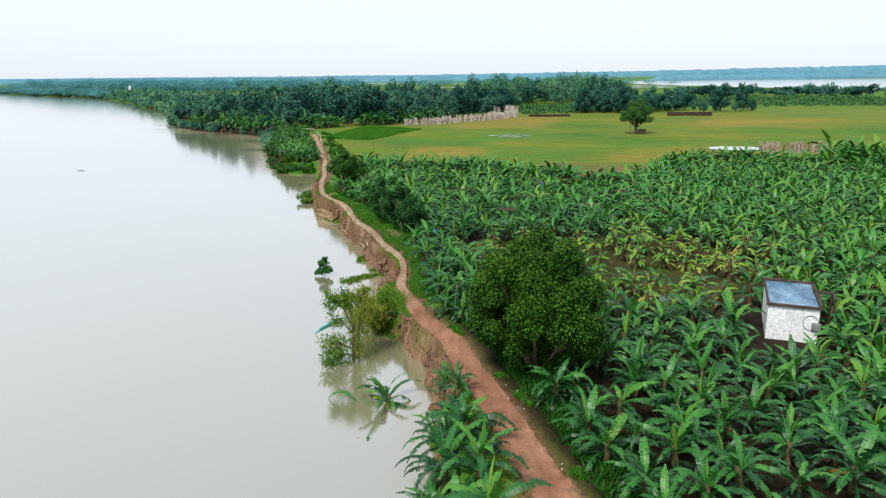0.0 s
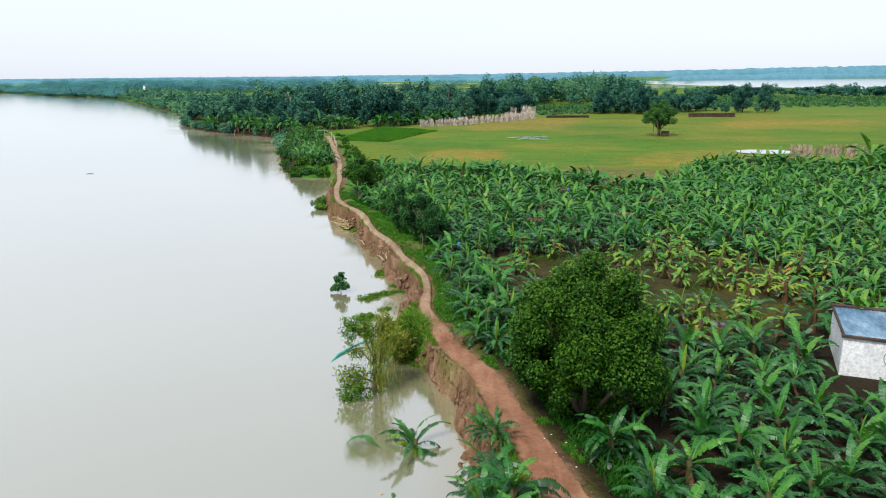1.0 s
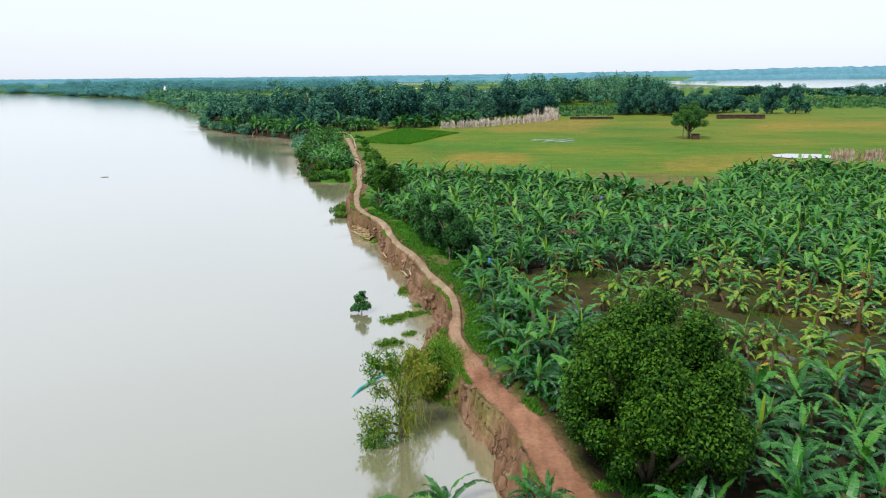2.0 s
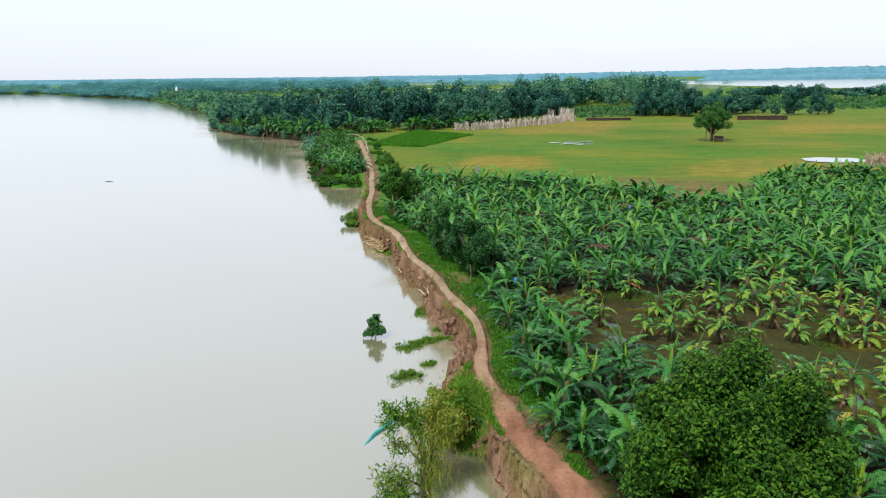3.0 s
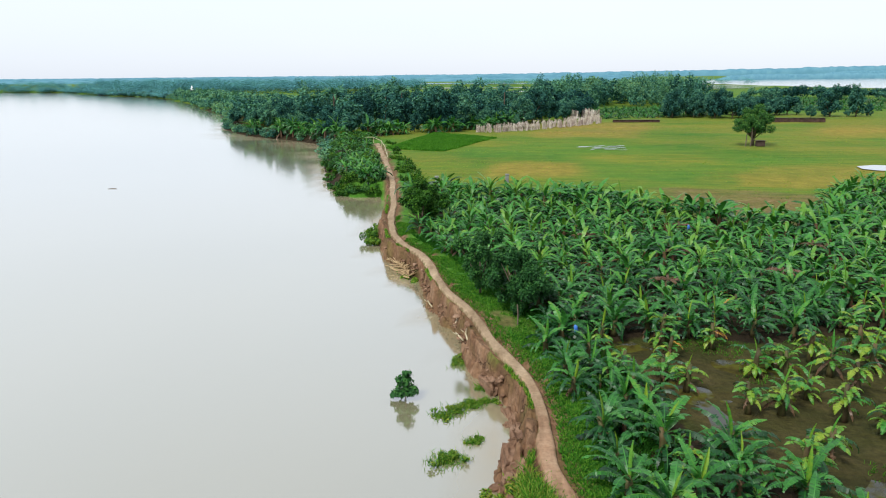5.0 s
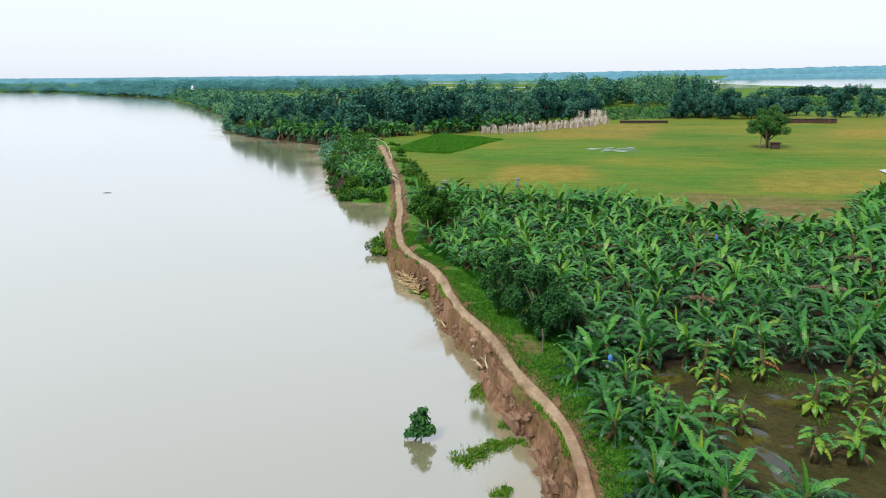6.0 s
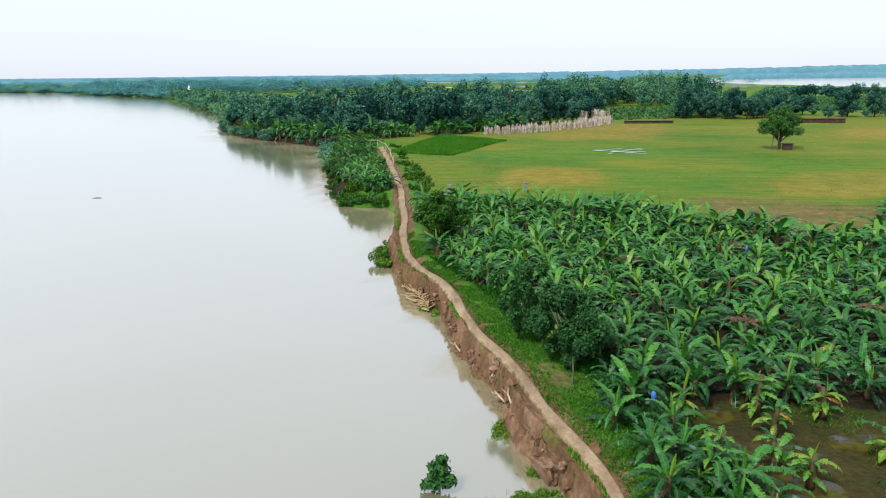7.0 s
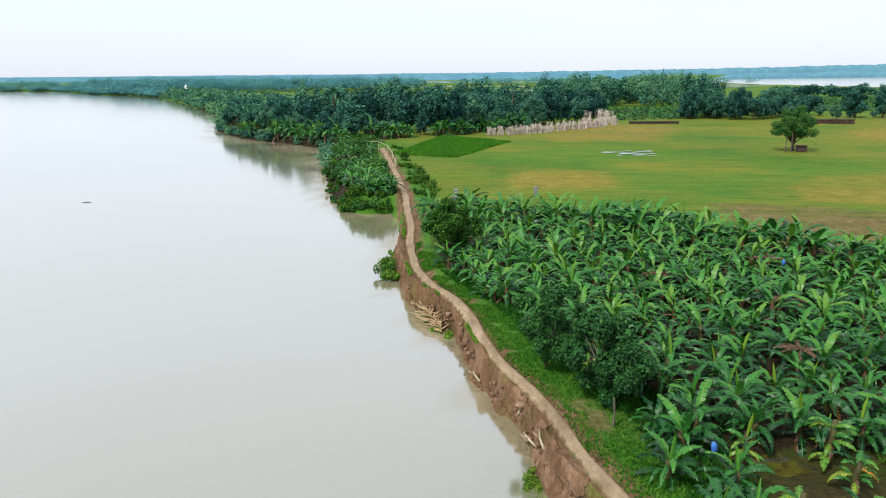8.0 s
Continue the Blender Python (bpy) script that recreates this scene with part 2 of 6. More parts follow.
def path_material():
    m, nt, b = material("trodden_earth", 0.9, 0.15)
    g = nt.nodes.new("ShaderNodeNewGeometry")
    s = nt.nodes.new("ShaderNodeSeparateXYZ")
    nt.links.new(g.outputs["Position"], s.inputs[0])
    n_mid, n_fine = noise_of(nt, 0.7, 4.0), noise_of(nt, 7.0, 6.0)
    along = calc(nt, "ADD", calc(nt, "DIVIDE", calc(nt, "SUBTRACT", s.outputs[1], 33.0), 12.0), calc(nt, "MULTIPLY", calc(nt, "SUBTRACT", n_mid, 0.5), 1.0))
    red = ramp(nt, n_mid, [(0.3, (0.24, 0.108, 0.060)), (0.7, (0.38, 0.200, 0.120))])
    tan = ramp(nt, n_mid, [(0.3, (0.29, 0.205, 0.125)), (0.7, (0.44, 0.330, 0.215))])
    c = mixed(nt, calc(nt, "ADD", along, 0.0, True), red, tan)
    c = mixed(nt, 0.5, c, ramp(nt, n_fine, [(0.3, (0.6, 0.6, 0.6)), (0.7, (1.25, 1.25, 1.25))]), "MULTIPLY")
    rut = ramp(nt, noise_of(nt, 1.1, 5.0, (2.2, 0.35, 1)), [(0.35, (0.72, 0.70, 0.66)), (0.55, (1.0, 1.0, 1.0)), (0.75, (1.22, 1.20, 1.18))])
    c = mixed(nt, 0.8, c, rut, "MULTIPLY")
    worn = calc(nt, "MULTIPLY", calc(nt, "SUBTRACT", calc(nt, "ADD", attribute(nt, "rim"), calc(nt, "MULTIPLY", calc(nt, "SUBTRACT", noise_of(nt, 2.4, 5.0), 0.5), 1.3)), 0.72), 3.5, True)
    side = ramp(nt, noise_of(nt, 1.6, 5.0), [(0.35, (0.105, 0.062, 0.034)), (0.5, (0.130, 0.090, 0.044)), (0.65, (0.070, 0.120, 0.022))])
    c = mixed(nt, calc(nt, "MULTIPLY", worn, 0.85), c, side)
    nt.links.new(c, b.inputs["Base Color"])
    bump(nt, b, n_fine, 0.6, 0.04)
    return m


def water_material(name, mud, scale=0.5, strength=0.05, rough=0.04, ior=1.4):
    m, nt, b = material(name, rough, 0.5)
    b.inputs["IOR"].default_value = ior
    c = ramp(nt, noise_of(nt, 0.02, 3.0, (1, 0.5, 1)), [(0.3, mud), (0.7, tuple(k * 1.12 for k in mud))])
    nt.links.new(c, b.inputs["Base Color"])
    bump(nt, b, noise_of(nt, scale, 4.0, (1.0, 0.6, 1)), strength, 0.3)
    return m


def river_material():
    """Open water is a calm mirror; the shallows are turbid brown and ruffled."""
    m, nt, b = material("muddy_river_water", 0.09, 0.5)
    patches = noise_of(nt, 0.05, 4.0, (1.0, 2.2, 1))
    shallow = calc(nt, "MULTIPLY", attribute(nt, "shallow"), calc(nt, "MULTIPLY", calc(nt, "SUBTRACT", patches, 0.28), 3.2, True), True)
    c = ramp(nt, noise_of(nt, 0.02, 3.0, (1, 0.5, 1)), [(0.3, (0.255, 0.243, 0.142)), (0.7, (0.30, 0.285, 0.175))])
    nt.links.new(mixed(nt, shallow, c, (0.34, 0.275, 0.175)), b.inputs["Base Color"])
    calm = calc(nt, "SUBTRACT", 1.0, shallow)
    nt.links.new(calm, b.inputs["Coat Weight"])
    b.inputs["Coat IOR"].default_value, b.inputs["Coat Roughness"].default_value = 3.8, 0.10
    nt.links.new(calc(nt, "ADD", calc(nt, "MULTIPLY", calm, 1.05), 1.35), b.inputs["IOR"])
    nt.links.new(calc(nt, "ADD", calc(nt, "MULTIPLY", shallow, 0.12), 0.09), b.inputs["Roughness"])
    bump(nt, b, noise_of(nt, 0.8, 4.0, (1.0, 0.6, 1)), 0.045, 0.3)
    return m


M_GROUND, M_PATH = ground_material(), path_material()
M_RIVER = river_material()


def flood_material():
    """Olive weedy water, open and glassy in patches only."""
    m, nt, b = material("shallow_flood_water", 0.6, 0.3)
    n_mid, n_fine = noise_of(nt, 0.45, 4.0), noise_of(nt, 3.0, 5.0)
    open_water = calc(nt, "MULTIPLY", calc(nt, "SUBTRACT", n_mid, 0.53), 14.0, True)
    weed = ramp(nt, n_fine, [(0.3, (0.028, 0.023, 0.005)), (0.5, (0.070, 0.060, 0.010)), (0.7, (0.088, 0.100, 0.014))])
    nt.links.new(mixed(nt, open_water, weed, (0.035, 0.036, 0.020)), b.inputs["Base Color"])
    nt.links.new(calc(nt, "SUBTRACT", 0.75, calc(nt, "MULTIPLY", open_water, 0.71)), b.inputs["Roughness"])
    nt.links.new(calc(nt, "ADD", 0.08, calc(nt, "MULTIPLY", open_water, 0.42)), b.inputs["Specular IOR Level"])
    bump(nt, b, n_fine, 0.06, 0.1)
    return m


M_FLOOD = flood_material()
M_POND = water_material("pond_water", (0.35, 0.37, 0.36), 0.6, 0.03, 0.05, 1.6)


# ---- mesh helpers ----
def mesh_of(name, verts, faces, mat, tint=None, smooth=False):
    me = bpy.data.meshes.new(name)
    me.from_pydata([tuple(v) for v in verts], [], [tuple(f) for f in faces])
    me.materials.append(mat)
    if tint is not None:
        at = me.attributes.new("tint", "FLOAT", "POINT")
        at.data.foreach_set("value", np.broadcast_to(np.asarray(tint, np.float32), (len(verts),)).copy())
    if smooth:
        me.polygons.foreach_set("use_smooth", [True] * len(me.polygons))
    me.update()
    return me


def quads_mesh(name, verts, mat, tint, smooth=False):
    """Fast mesh of separate quads from an array (n, 4, 3)."""
    n = len(verts)
    me = bpy.data.meshes.new(name)
    me.vertices.add(n * 4)
    me.vertices.foreach_set("co", np.asarray(verts, np.float32).ravel())
    me.loops.add(n * 4)
    me.loops.foreach_set("vertex_index", np.arange(n * 4, dtype=np.int32))
    me.polygons.add(n)
    me.polygons.foreach_set("loop_start", np.arange(0, n * 4, 4, dtype=np.int32))
    me.materials.append(mat)
    at = me.attributes.new("tint", "FLOAT", "POINT")
    at.data.foreach_set("value", np.repeat(np.asarray(tint, np.float32), 4))
    me.update(calc_edges=True)
    return me


def thing(name, label, category, place=(0, 0, 0), group="", turn=0.0):
    ob = new(name)
    ob.empty_display_size = 0.2
    ob.matrix_basis = pose(*place, 0, 0, turn)
    return tagged(ob, label, category, group)


def part(name, me, parent, m=None, label=""):
    ob = new(name, me)
    ob.parent = parent
    if m is not None:
        ob.matrix_basis = m
    return tagged(ob, label)


def tube(points, radii, sides=6, wob=0.0, rng=None):
    """Vertices and faces of a tapered tube along points."""
    V, F = [], []
    pts = [Vector(p) for p in points]
    for i, p in enumerate(pts):
        d = (pts[min(i + 1, len(pts) - 1)] - pts[max(i - 1, 0)]).normalized()
        u = d.cross(Vector((0.31, 0.87, 0.21))).normalized()
        v = d.cross(u)
        for k in range(sides):
            a = 2 * math.pi * k / sides
            r = radii[i] * (1 + (rng.uniform(-wob, wob) if rng else 0))
            V.append(p + u * (r * math.cos(a)) + v * (r * math.sin(a)))
    for i in range(len(pts) - 1):
        for k in range(sides):
            q, w = i * sides + k, i * sides + (k + 1) % sides
            F.append((q, w, w + sides, q + sides))
    F.append(tuple(range(sides))[::-1])
    F.append(tuple(range((len(pts) - 1) * sides, len(pts) * sides)))
    return V, F


def joined(pieces):
    V, F = [], []
    for v, f in pieces:
        o = len(V)
        V += list(v)
        F += [tuple(i + o for i in q) for q in f]
    return V, F


def box(sx, sy, sz, bevel=0.0, at=(0, 0, 0)):
    bm = bmesh.new()
    bmesh.ops.create_cube(bm, size=1.0)
    bmesh.ops.scale(bm, vec=(sx, sy, sz), verts=bm.verts)
    if bevel:
        bmesh.ops.bevel(bm, geom=bm.edges[:], offset=bevel, segments=1, affect="EDGES")
    bmesh.ops.translate(bm, vec=at, verts=bm.verts)
    V = [v.co.copy() for v in bm.verts]
    bm.verts.index_update()
    F = [tuple(v.index for v in f.verts) for f in bm.faces]
    bm.free()
    return V, F


@functools.lru_cache(maxsize=None)
def noise_table(seed):
    return np.random.RandomState(seed).rand(256, 256)


def value_noise(x, y, scale, seed=0):
    T = noise_table(seed)
    x, y = np.asarray(x) / scale, np.asarray(y) / scale
    xi, yi = np.floor(x).astype(int), np.floor(y).astype(int)
    fx, fy = x - xi, y - yi
    fx, fy = fx * fx * (3 - 2 * fx), fy * fy * (3 - 2 * fy)
    g = lambda i, j: T[i % 256, j % 256]
    return (g(xi, yi) * (1 - fx) + g(xi + 1, yi) * fx) * (1 - fy) + (g(xi, yi + 1) * (1 - fx) + g(xi + 1, yi + 1) * fx) * fy


def smooth(a, b, x):
    t = np.clip((np.asarray(x, float) - a) / (b - a), 0, 1)
    return t * t * (3 - 2 * t)


def line_distance(px, py, line):
    d = np.full(np.shape(px), 1e9)
    for (x0, y0), (x1, y1) in zip(line[:-1], line[1:]):
        ex, ey = x1 - x0, y1 - y0
        t = np.clip(((px - x0) * ex + (py - y0) * ey) / (ex * ex + ey * ey + 1e-9), 0, 1)
        d = np.minimum(d, np.hypot(px - x0 - t * ex, py - y0 - t * ey))
    return d


def inside(px, py, poly):
    c = np.zeros(np.shape(px), bool)
    for (x0, y0), (x1, y1) in zip(poly, poly[1:] + poly[:1]):
        if y0 == y1:
            continue
        c ^= ((y0 > py) != (y1 > py)) & (px < (x1 - x0) * (py - y0) / (y1 - y0) + x0)
    return c


# ---- the lie of the land ----
SHORE = [(-0.6, -90), (-0.6, 15), (-0.6, 20), (-0.35, 24), (-0.3, 27.3), (-0.6, 30.4), (-1.4, 32.8), (-2.2, 34.3), (-3.0, 35.2), (-3.75, 36.6), (-4.1, 38.6), (-4.05, 40.7), (-3.65, 42),
         (-3.45, 43.3), (-3.6, 44.8), (-4.1, 46.6), (-4.75, 48), (-5.25, 49.8), (-5.75, 51.7), (-6.15, 53.3), (-6.75, 55), (-7.6, 56.8), (-8.4, 58.5), (-8.95, 60.4), (-9.2, 62.6), (-9.6, 64.1),
         (-10.7, 66.6), (-11.8, 68.2), (-13.2, 70.6), (-13.9, 73.5), (-15.2, 78), (-15.3, 82.6), (-16.8, 92.6), (-18.2, 98.5), (-20.5, 98.0), (-23.9, 99.3), (-28.5, 114), (-33, 130), (-38.8, 158),
         (-46.7, 168.5), (-52.5, 173.5), (-65.4, 183.7), (-80.4, 205.5), (-88, 225), (-93, 240), (-110, 280), (-130, 311), (-168, 380), (-225, 470), (-262, 520), (-330, 576),
         (-435, 690), (-700, 760), (-2500, 900), (-6000, 1000)]
BANK_TOP = [(1.5, -90), (1.5, 15), (1.25, 20), (1.15, 24), (0.6, 27.1), (0.4, 28.4), (0.0, 30.1), (-1.05, 31.6), (-1.7, 34), (-2.25, 35.6), (-2.85, 36.8), (-3.15, 38), (-2.8, 39),
            (-2.68, 40.2), (-2.42, 41.4), (-2.5, 42.9), (-2.75, 44.8), (-3.45, 46.4), (-4.12, 47.9), (-4.65, 48.9), (-5.05, 50.3), (-5.6, 52.7), (-6.3, 55.2), (-7.0, 56.6), (-7.6, 58.3),
            (-8.35, 60.6), (-8.75, 62.4), (-9.7, 65.2), (-10.9, 68), (-12.5, 69.3), (-13.1, 72.3), (-14.3, 77.5), (-14.8, 82.7), (-16.1, 92), (-17.4, 99.8),
            (-20.5, 100), (-22.5, 101.5), (-26.8, 114.5), (-31.3, 131), (-37, 158.5), (-45.5, 170.5),
            (-51.5, 175.5), (-64.5, 186), (-78, 208), (-86, 226), (-91, 242), (-108, 282), (-127, 313), (-165, 383), (-222, 474), (-259, 524), (-326, 582), (-432, 696),
            (-700, 768), (-2500, 908), (-6000, 1008)]
PATH_LINE = [(5.7, -40), (5.2, 5), (4.2, 15), (3.72, 17.7), (3.13, 20.2), (2.66, 22.0), (2.15, 24.3), (1.38, 26.9), (0.75, 30.1), (-0.3, 32.2), (-1.05, 34.2), (-1.47, 36), (-1.98, 37.9),
             (-2.16, 39), (-2.22, 40.1), (-2.11, 41.5), (-2.2, 42.9), (-2.4, 44.6), (-2.85, 46.3), (-3.68, 48.2), (-4.47, 50.4), (-4.97, 52.5), (-5.87, 55), (-6.65, 56.6), (-7.38, 58.5),
             (-7.97, 60.6), (-8.4, 62.7), (-9.4, 65.9), (-11.2, 69.0), (-12.45, 72.2), (-13.4, 76.9), (-14.0, 81),
             (-14.35, 84.5), (-15.2, 90), (-15.9, 94), (-16.9, 100.5), (-19, 111), (-21.8, 124), (-25.3, 140), (-27.8, 150)]
CRACK = [(-2.85, 39.1), (-3.0, 40.2), (-2.9, 41.3), (-3.2, 42.3), (-3.1, 43.7), (-3.45, 45.2), (-4.05, 46.9)]
SHORE_NEAR, SHORE_FAR = [p for p in SHORE if p[1] < 98], [p for p in SHORE if p[1] > 99]
BANK_NEAR, BANK_FAR = [p for p in BANK_TOP if p[1] < 99.9], [p for p in BANK_TOP if p[1] > 100.5]
LAKE = [(330, 520), (285, 700), (262, 960), (330, 1300), (480, 1650), (900, 1800), (2600, 2300), (2600, 700), (700, 410)]
FLOODED = [(0.4, 50.5), (0.6, 47.5), (2.0, 44.5), (4.5, 39.5), (8, 35), (12, 33.5), (19, 37), (23, 46), (15, 53), (9, 50.8), (4, 51.6)]


EDGE = ([-30, -10, 5, 11, 20, 24, 32, 37, 49, 90], [83, 92.5, 85.8, 81.5, 76, 79, 93, 97, 92, 92])


def along(line, y):
    return np.interp(y, [p[1] for p in line], [p[0] for p in line])


LAND = SHORE + [(-6000, 6000), (6000, 6000), (6000, -90)]
HIGH = BANK_TOP + [(-6000, 6000), (6000, 6000), (6000, -90)]


def lie(x, y, sunk=False):
    """Ground height and the three zone weights at arrays of places."""
    wob = (value_noise(x, y, 1.3, 3) - 0.5) * 0.5 + (value_noise(x, y, 0.45, 4) - 0.5) * 0.25
    near = smooth(110, 95, y)
    ds, dt = line_distance(x, y, SHORE), line_distance(x, y, BANK_TOP)
    land, high = inside(x, y, LAND), inside(x, y, HIGH)
    u = np.where(high, 1.0, ds / (ds + dt + 1e-6))
    u = np.clip(u + wob * 0.35 * near * (u < 0.999), 0, 1)
    # slumped foot, then a steep face
    step = u * 5 + value_noise(x, y, 0.9, 8)
    ledge = (np.floor(step) + smooth(0.3, 0.8, step - np.floor(step)) - 0.5) / 5
    prof = 0.42 * smooth(0.0, 0.5, u) + 0.58 * smooth(0.52, 0.86, u)
    soften = 0.25 * near * smooth(0.0, 0.2, u) * smooth(0.95, 0.8, u)
    prof = prof * (1 - soften) + np.clip(ledge, 0, 0.85) * soften
    h = WATER - 0.04 + (0.04 - WATER) * prof
    h += np.where(u < 0.999, smooth(0.0, 0.22, u) * smooth(1.0, 0.9, u) * ((value_noise(x, y, 0.7, 5) - 0.5) * 0.5 + (value_noise(x, y, 0.28, 15) - 0.5) * 0.22) * near, 0)
    h = np.where(land, h, WATER - 0.04 - np.minimum(ds * 0.35, 2.5))
    crack = line_distance(x, y, CRACK) + (value_noise(x, y, 0.6, 17) - 0.5) * 0.25
    h = h + np.where(land & ~high, 0.35 * smooth(1.2, 0.2, np.abs(y - 41.5) / 4) * smooth(0.2, 0.5, u) * smooth(0.95, 0.75, u) - 0.7 * smooth(0.22, 0.05, crack), 0)
    # inland: a verge that falls to the plantation, flat fields beyond
    px = along(PATH_LINE, y)
    fall = smooth(0.8, 4.0, x - px) * smooth(150, 100, y)
    rolling = (value_noise(x, y, 6.0, 6) - 0.5) * 0.16 + (value_noise(x, y, 0.8, 7) - 0.5) * 0.07
    h = np.where(high, -0.38 * fall + rolling * smooth(0, 1.2, dt), h)
    dflood = np.where(inside(x, y, FLOODED), line_distance(x, y, FLOODED), 0)
    h = h - np.where(high, 0.12 * smooth(0, 2, dflood) + (value_noise(x, y, 2.2, 12) - 0.55) * 0.25 * smooth(0, 2, dflood), 0)
    if sunk:
        h = np.where(land & ~high, h - 0.9 * smooth(97, 95, y), h)
    lk = inside(x, y, LAKE)
    h = np.where(lk, WATER - 2, h)
    h = h - np.where(high, 0.2 * smooth(0.7, 0.4, np.abs(x - px)) * (y < 150), 0)
    # zones
    field = smooth(0, 6, y - np.interp(x, EDGE[0], [v - 1.5 for v in EDGE[1]]))
    off = x - px
    soil = np.where(high, 0.0, 1.0) * smooth(92, 84, y)
    soil = np.maximum(soil, smooth(1.3, 0.6, np.abs(off) + (value_noise(x, y, 1.0, 9) - 0.5) * 0.5) * (y < 150))
    soil = np.maximum(soil, (1 - field) * smooth(2.0, 3.0, off) * 0.3 * (dflood <= 0))
    soil = np.maximum(soil, 0.55 * smooth(0, 1.5, dflood) * value_noise(x, y, 3.0, 10))
    soil = np.maximum(soil, smooth(-0.2, -0.5, off) * high * smooth(26, 29, y) * smooth(90, 84, y) * (0.45 + 0.5 * value_noise(x, y, 0.8, 86)) * smooth(1.6, 2.6, np.hypot(x + 2.75, (y - 36.9) * 0.7)))
    # the bare patch by the two dark trees, the ploughed strip beyond the plantation
    soil = np.maximum(soil, smooth(1.2, 0.3, np.hypot(x + 3.4, (y - 52.6) * 0.6) + (value_noise(x, y, 0.7, 19) - 0.5) * 0.8) * 0.65)
    strip = smooth(0, 3, x - 12.5) * smooth(0, 2, 100.5 - y - np.clip(x - 16, 0, 20) * 0.28) * smooth(36, 30, x) * field
    soil = np.maximum(soil, strip * (0.35 + 0.4 * value_noise(x, y * 1.6, 3, 85)))
    lush = smooth(-1.0, 0.9, off) * smooth(0.6, -0.6, off - np.interp(y, [14, 30, 33, 37, 44, 52, 60, 80], [0.1, 0.2, 1.0, 2.0, 2.4, 3.7, 2.8, 1.8])) * (1 - field)
    lush = np.maximum(lush, smooth(3.0, 0.5, np.hypot(x + 2.75, (y - 36.2) * 0.85)) * 0.9 * (off < -0.5))
    lush = np.maximum(lush, smooth(83, 90, y) * (~high | (off < 3)) * smooth(170, 140, y))
    lush = np.maximum(lush, smooth(200, 260, y) * (0.2 + 0.5 * value_noise(x, y * 2, 60, 33)))
    # meadow parcels: ripe and green plots with soft, uneven borders
    wx, wy = x + (value_noise(x, y, 5, 81) - 0.5) * 3, y + (value_noise(x, y, 7, 82) - 0.5) * 4

    def plot(corners, soft=2.0):
        return smooth(0, soft, np.where(inside(wx, wy, corners), line_distance(wx, wy, corners + corners[:1]), 0))

    ripe = plot([(-9, 104), (6.2, 105.5), (11.6, 124), (-5.6, 124)], 4)
    yellow = plot([(21.5, 98.5), (31, 96), (60, 112), (43, 120.5), (29.5, 119)])
    tan = plot([(-2, 160), (25, 154), (40, 206), (18, 212), (5, 196)], 7)
    orange = plot([(54, 163), (64, 157), (110, 178), (110, 200), (71, 200)], 9)
    wet = plot([(-12, 126), (8, 127), (24, 131), (26, 146), (2, 152), (-14, 138)], 5)
    mown = plot([(11.6, 123), (28.5, 119), (20.5, 99.5), (6, 105)], 3)
    bright = plot([(30, 120.5), (44, 122), (46, 128), (33, 128)], 2)
    dry = 0.12 + 0.62 * ripe + 0.5 * yellow + 0.55 * tan + 0.55 * orange - 0.35 * wet - 0.3 * mown - 0.3 * bright
    dry = np.clip(dry + (value_noise(x, y * 2.5, 14, 11) - 0.5) * 0.5 + 0.25 * smooth(150, 190, y) * value_noise(x, y * 3, 22, 13), 0, 1)
    dry = dry * np.where(y > 260, 0.4, 1)
    lush = np.maximum(lush, (0.40 * wet + 0.30 * mown + 0.5 * bright) * (0.6 + 0.6 * value_noise(x * 0.4, y * 2.4, 3, 83)))
    lush = np.maximum(lush, field * (y < 110) * smooth(9, 2, y - np.interp(x, *EDGE)) * 0.45 * (x < 14))
    soil = np.maximum(soil, 0.22 * tan * value_noise(x, y, 6, 84))
    # Plantation litter; its dark colour also paints the shade among the plants.
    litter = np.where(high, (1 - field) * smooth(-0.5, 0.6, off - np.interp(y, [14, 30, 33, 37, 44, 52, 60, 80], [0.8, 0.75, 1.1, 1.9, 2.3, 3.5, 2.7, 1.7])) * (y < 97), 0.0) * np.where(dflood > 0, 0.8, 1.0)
    # Shade under the grove's edge, painted as a dark strip along the far shore.
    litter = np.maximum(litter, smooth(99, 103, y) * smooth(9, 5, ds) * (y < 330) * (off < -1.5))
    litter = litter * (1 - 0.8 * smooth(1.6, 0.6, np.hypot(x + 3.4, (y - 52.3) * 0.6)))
    return h, soil, lush, dry, litter


def height(x, y):
    return float(lie(np.array([float(x)]), np.array([float(y)]))[0][0])


def heights(x, y):
    return lie(np.asarray(x, float), np.asarray(y, float))[0]


def spaced(*spans):
    out = []
    for a, b, step in spans:
        out += list(np.arange(a, b - 1e-6, step))
    return np.array(out + [spans[-1][1]])


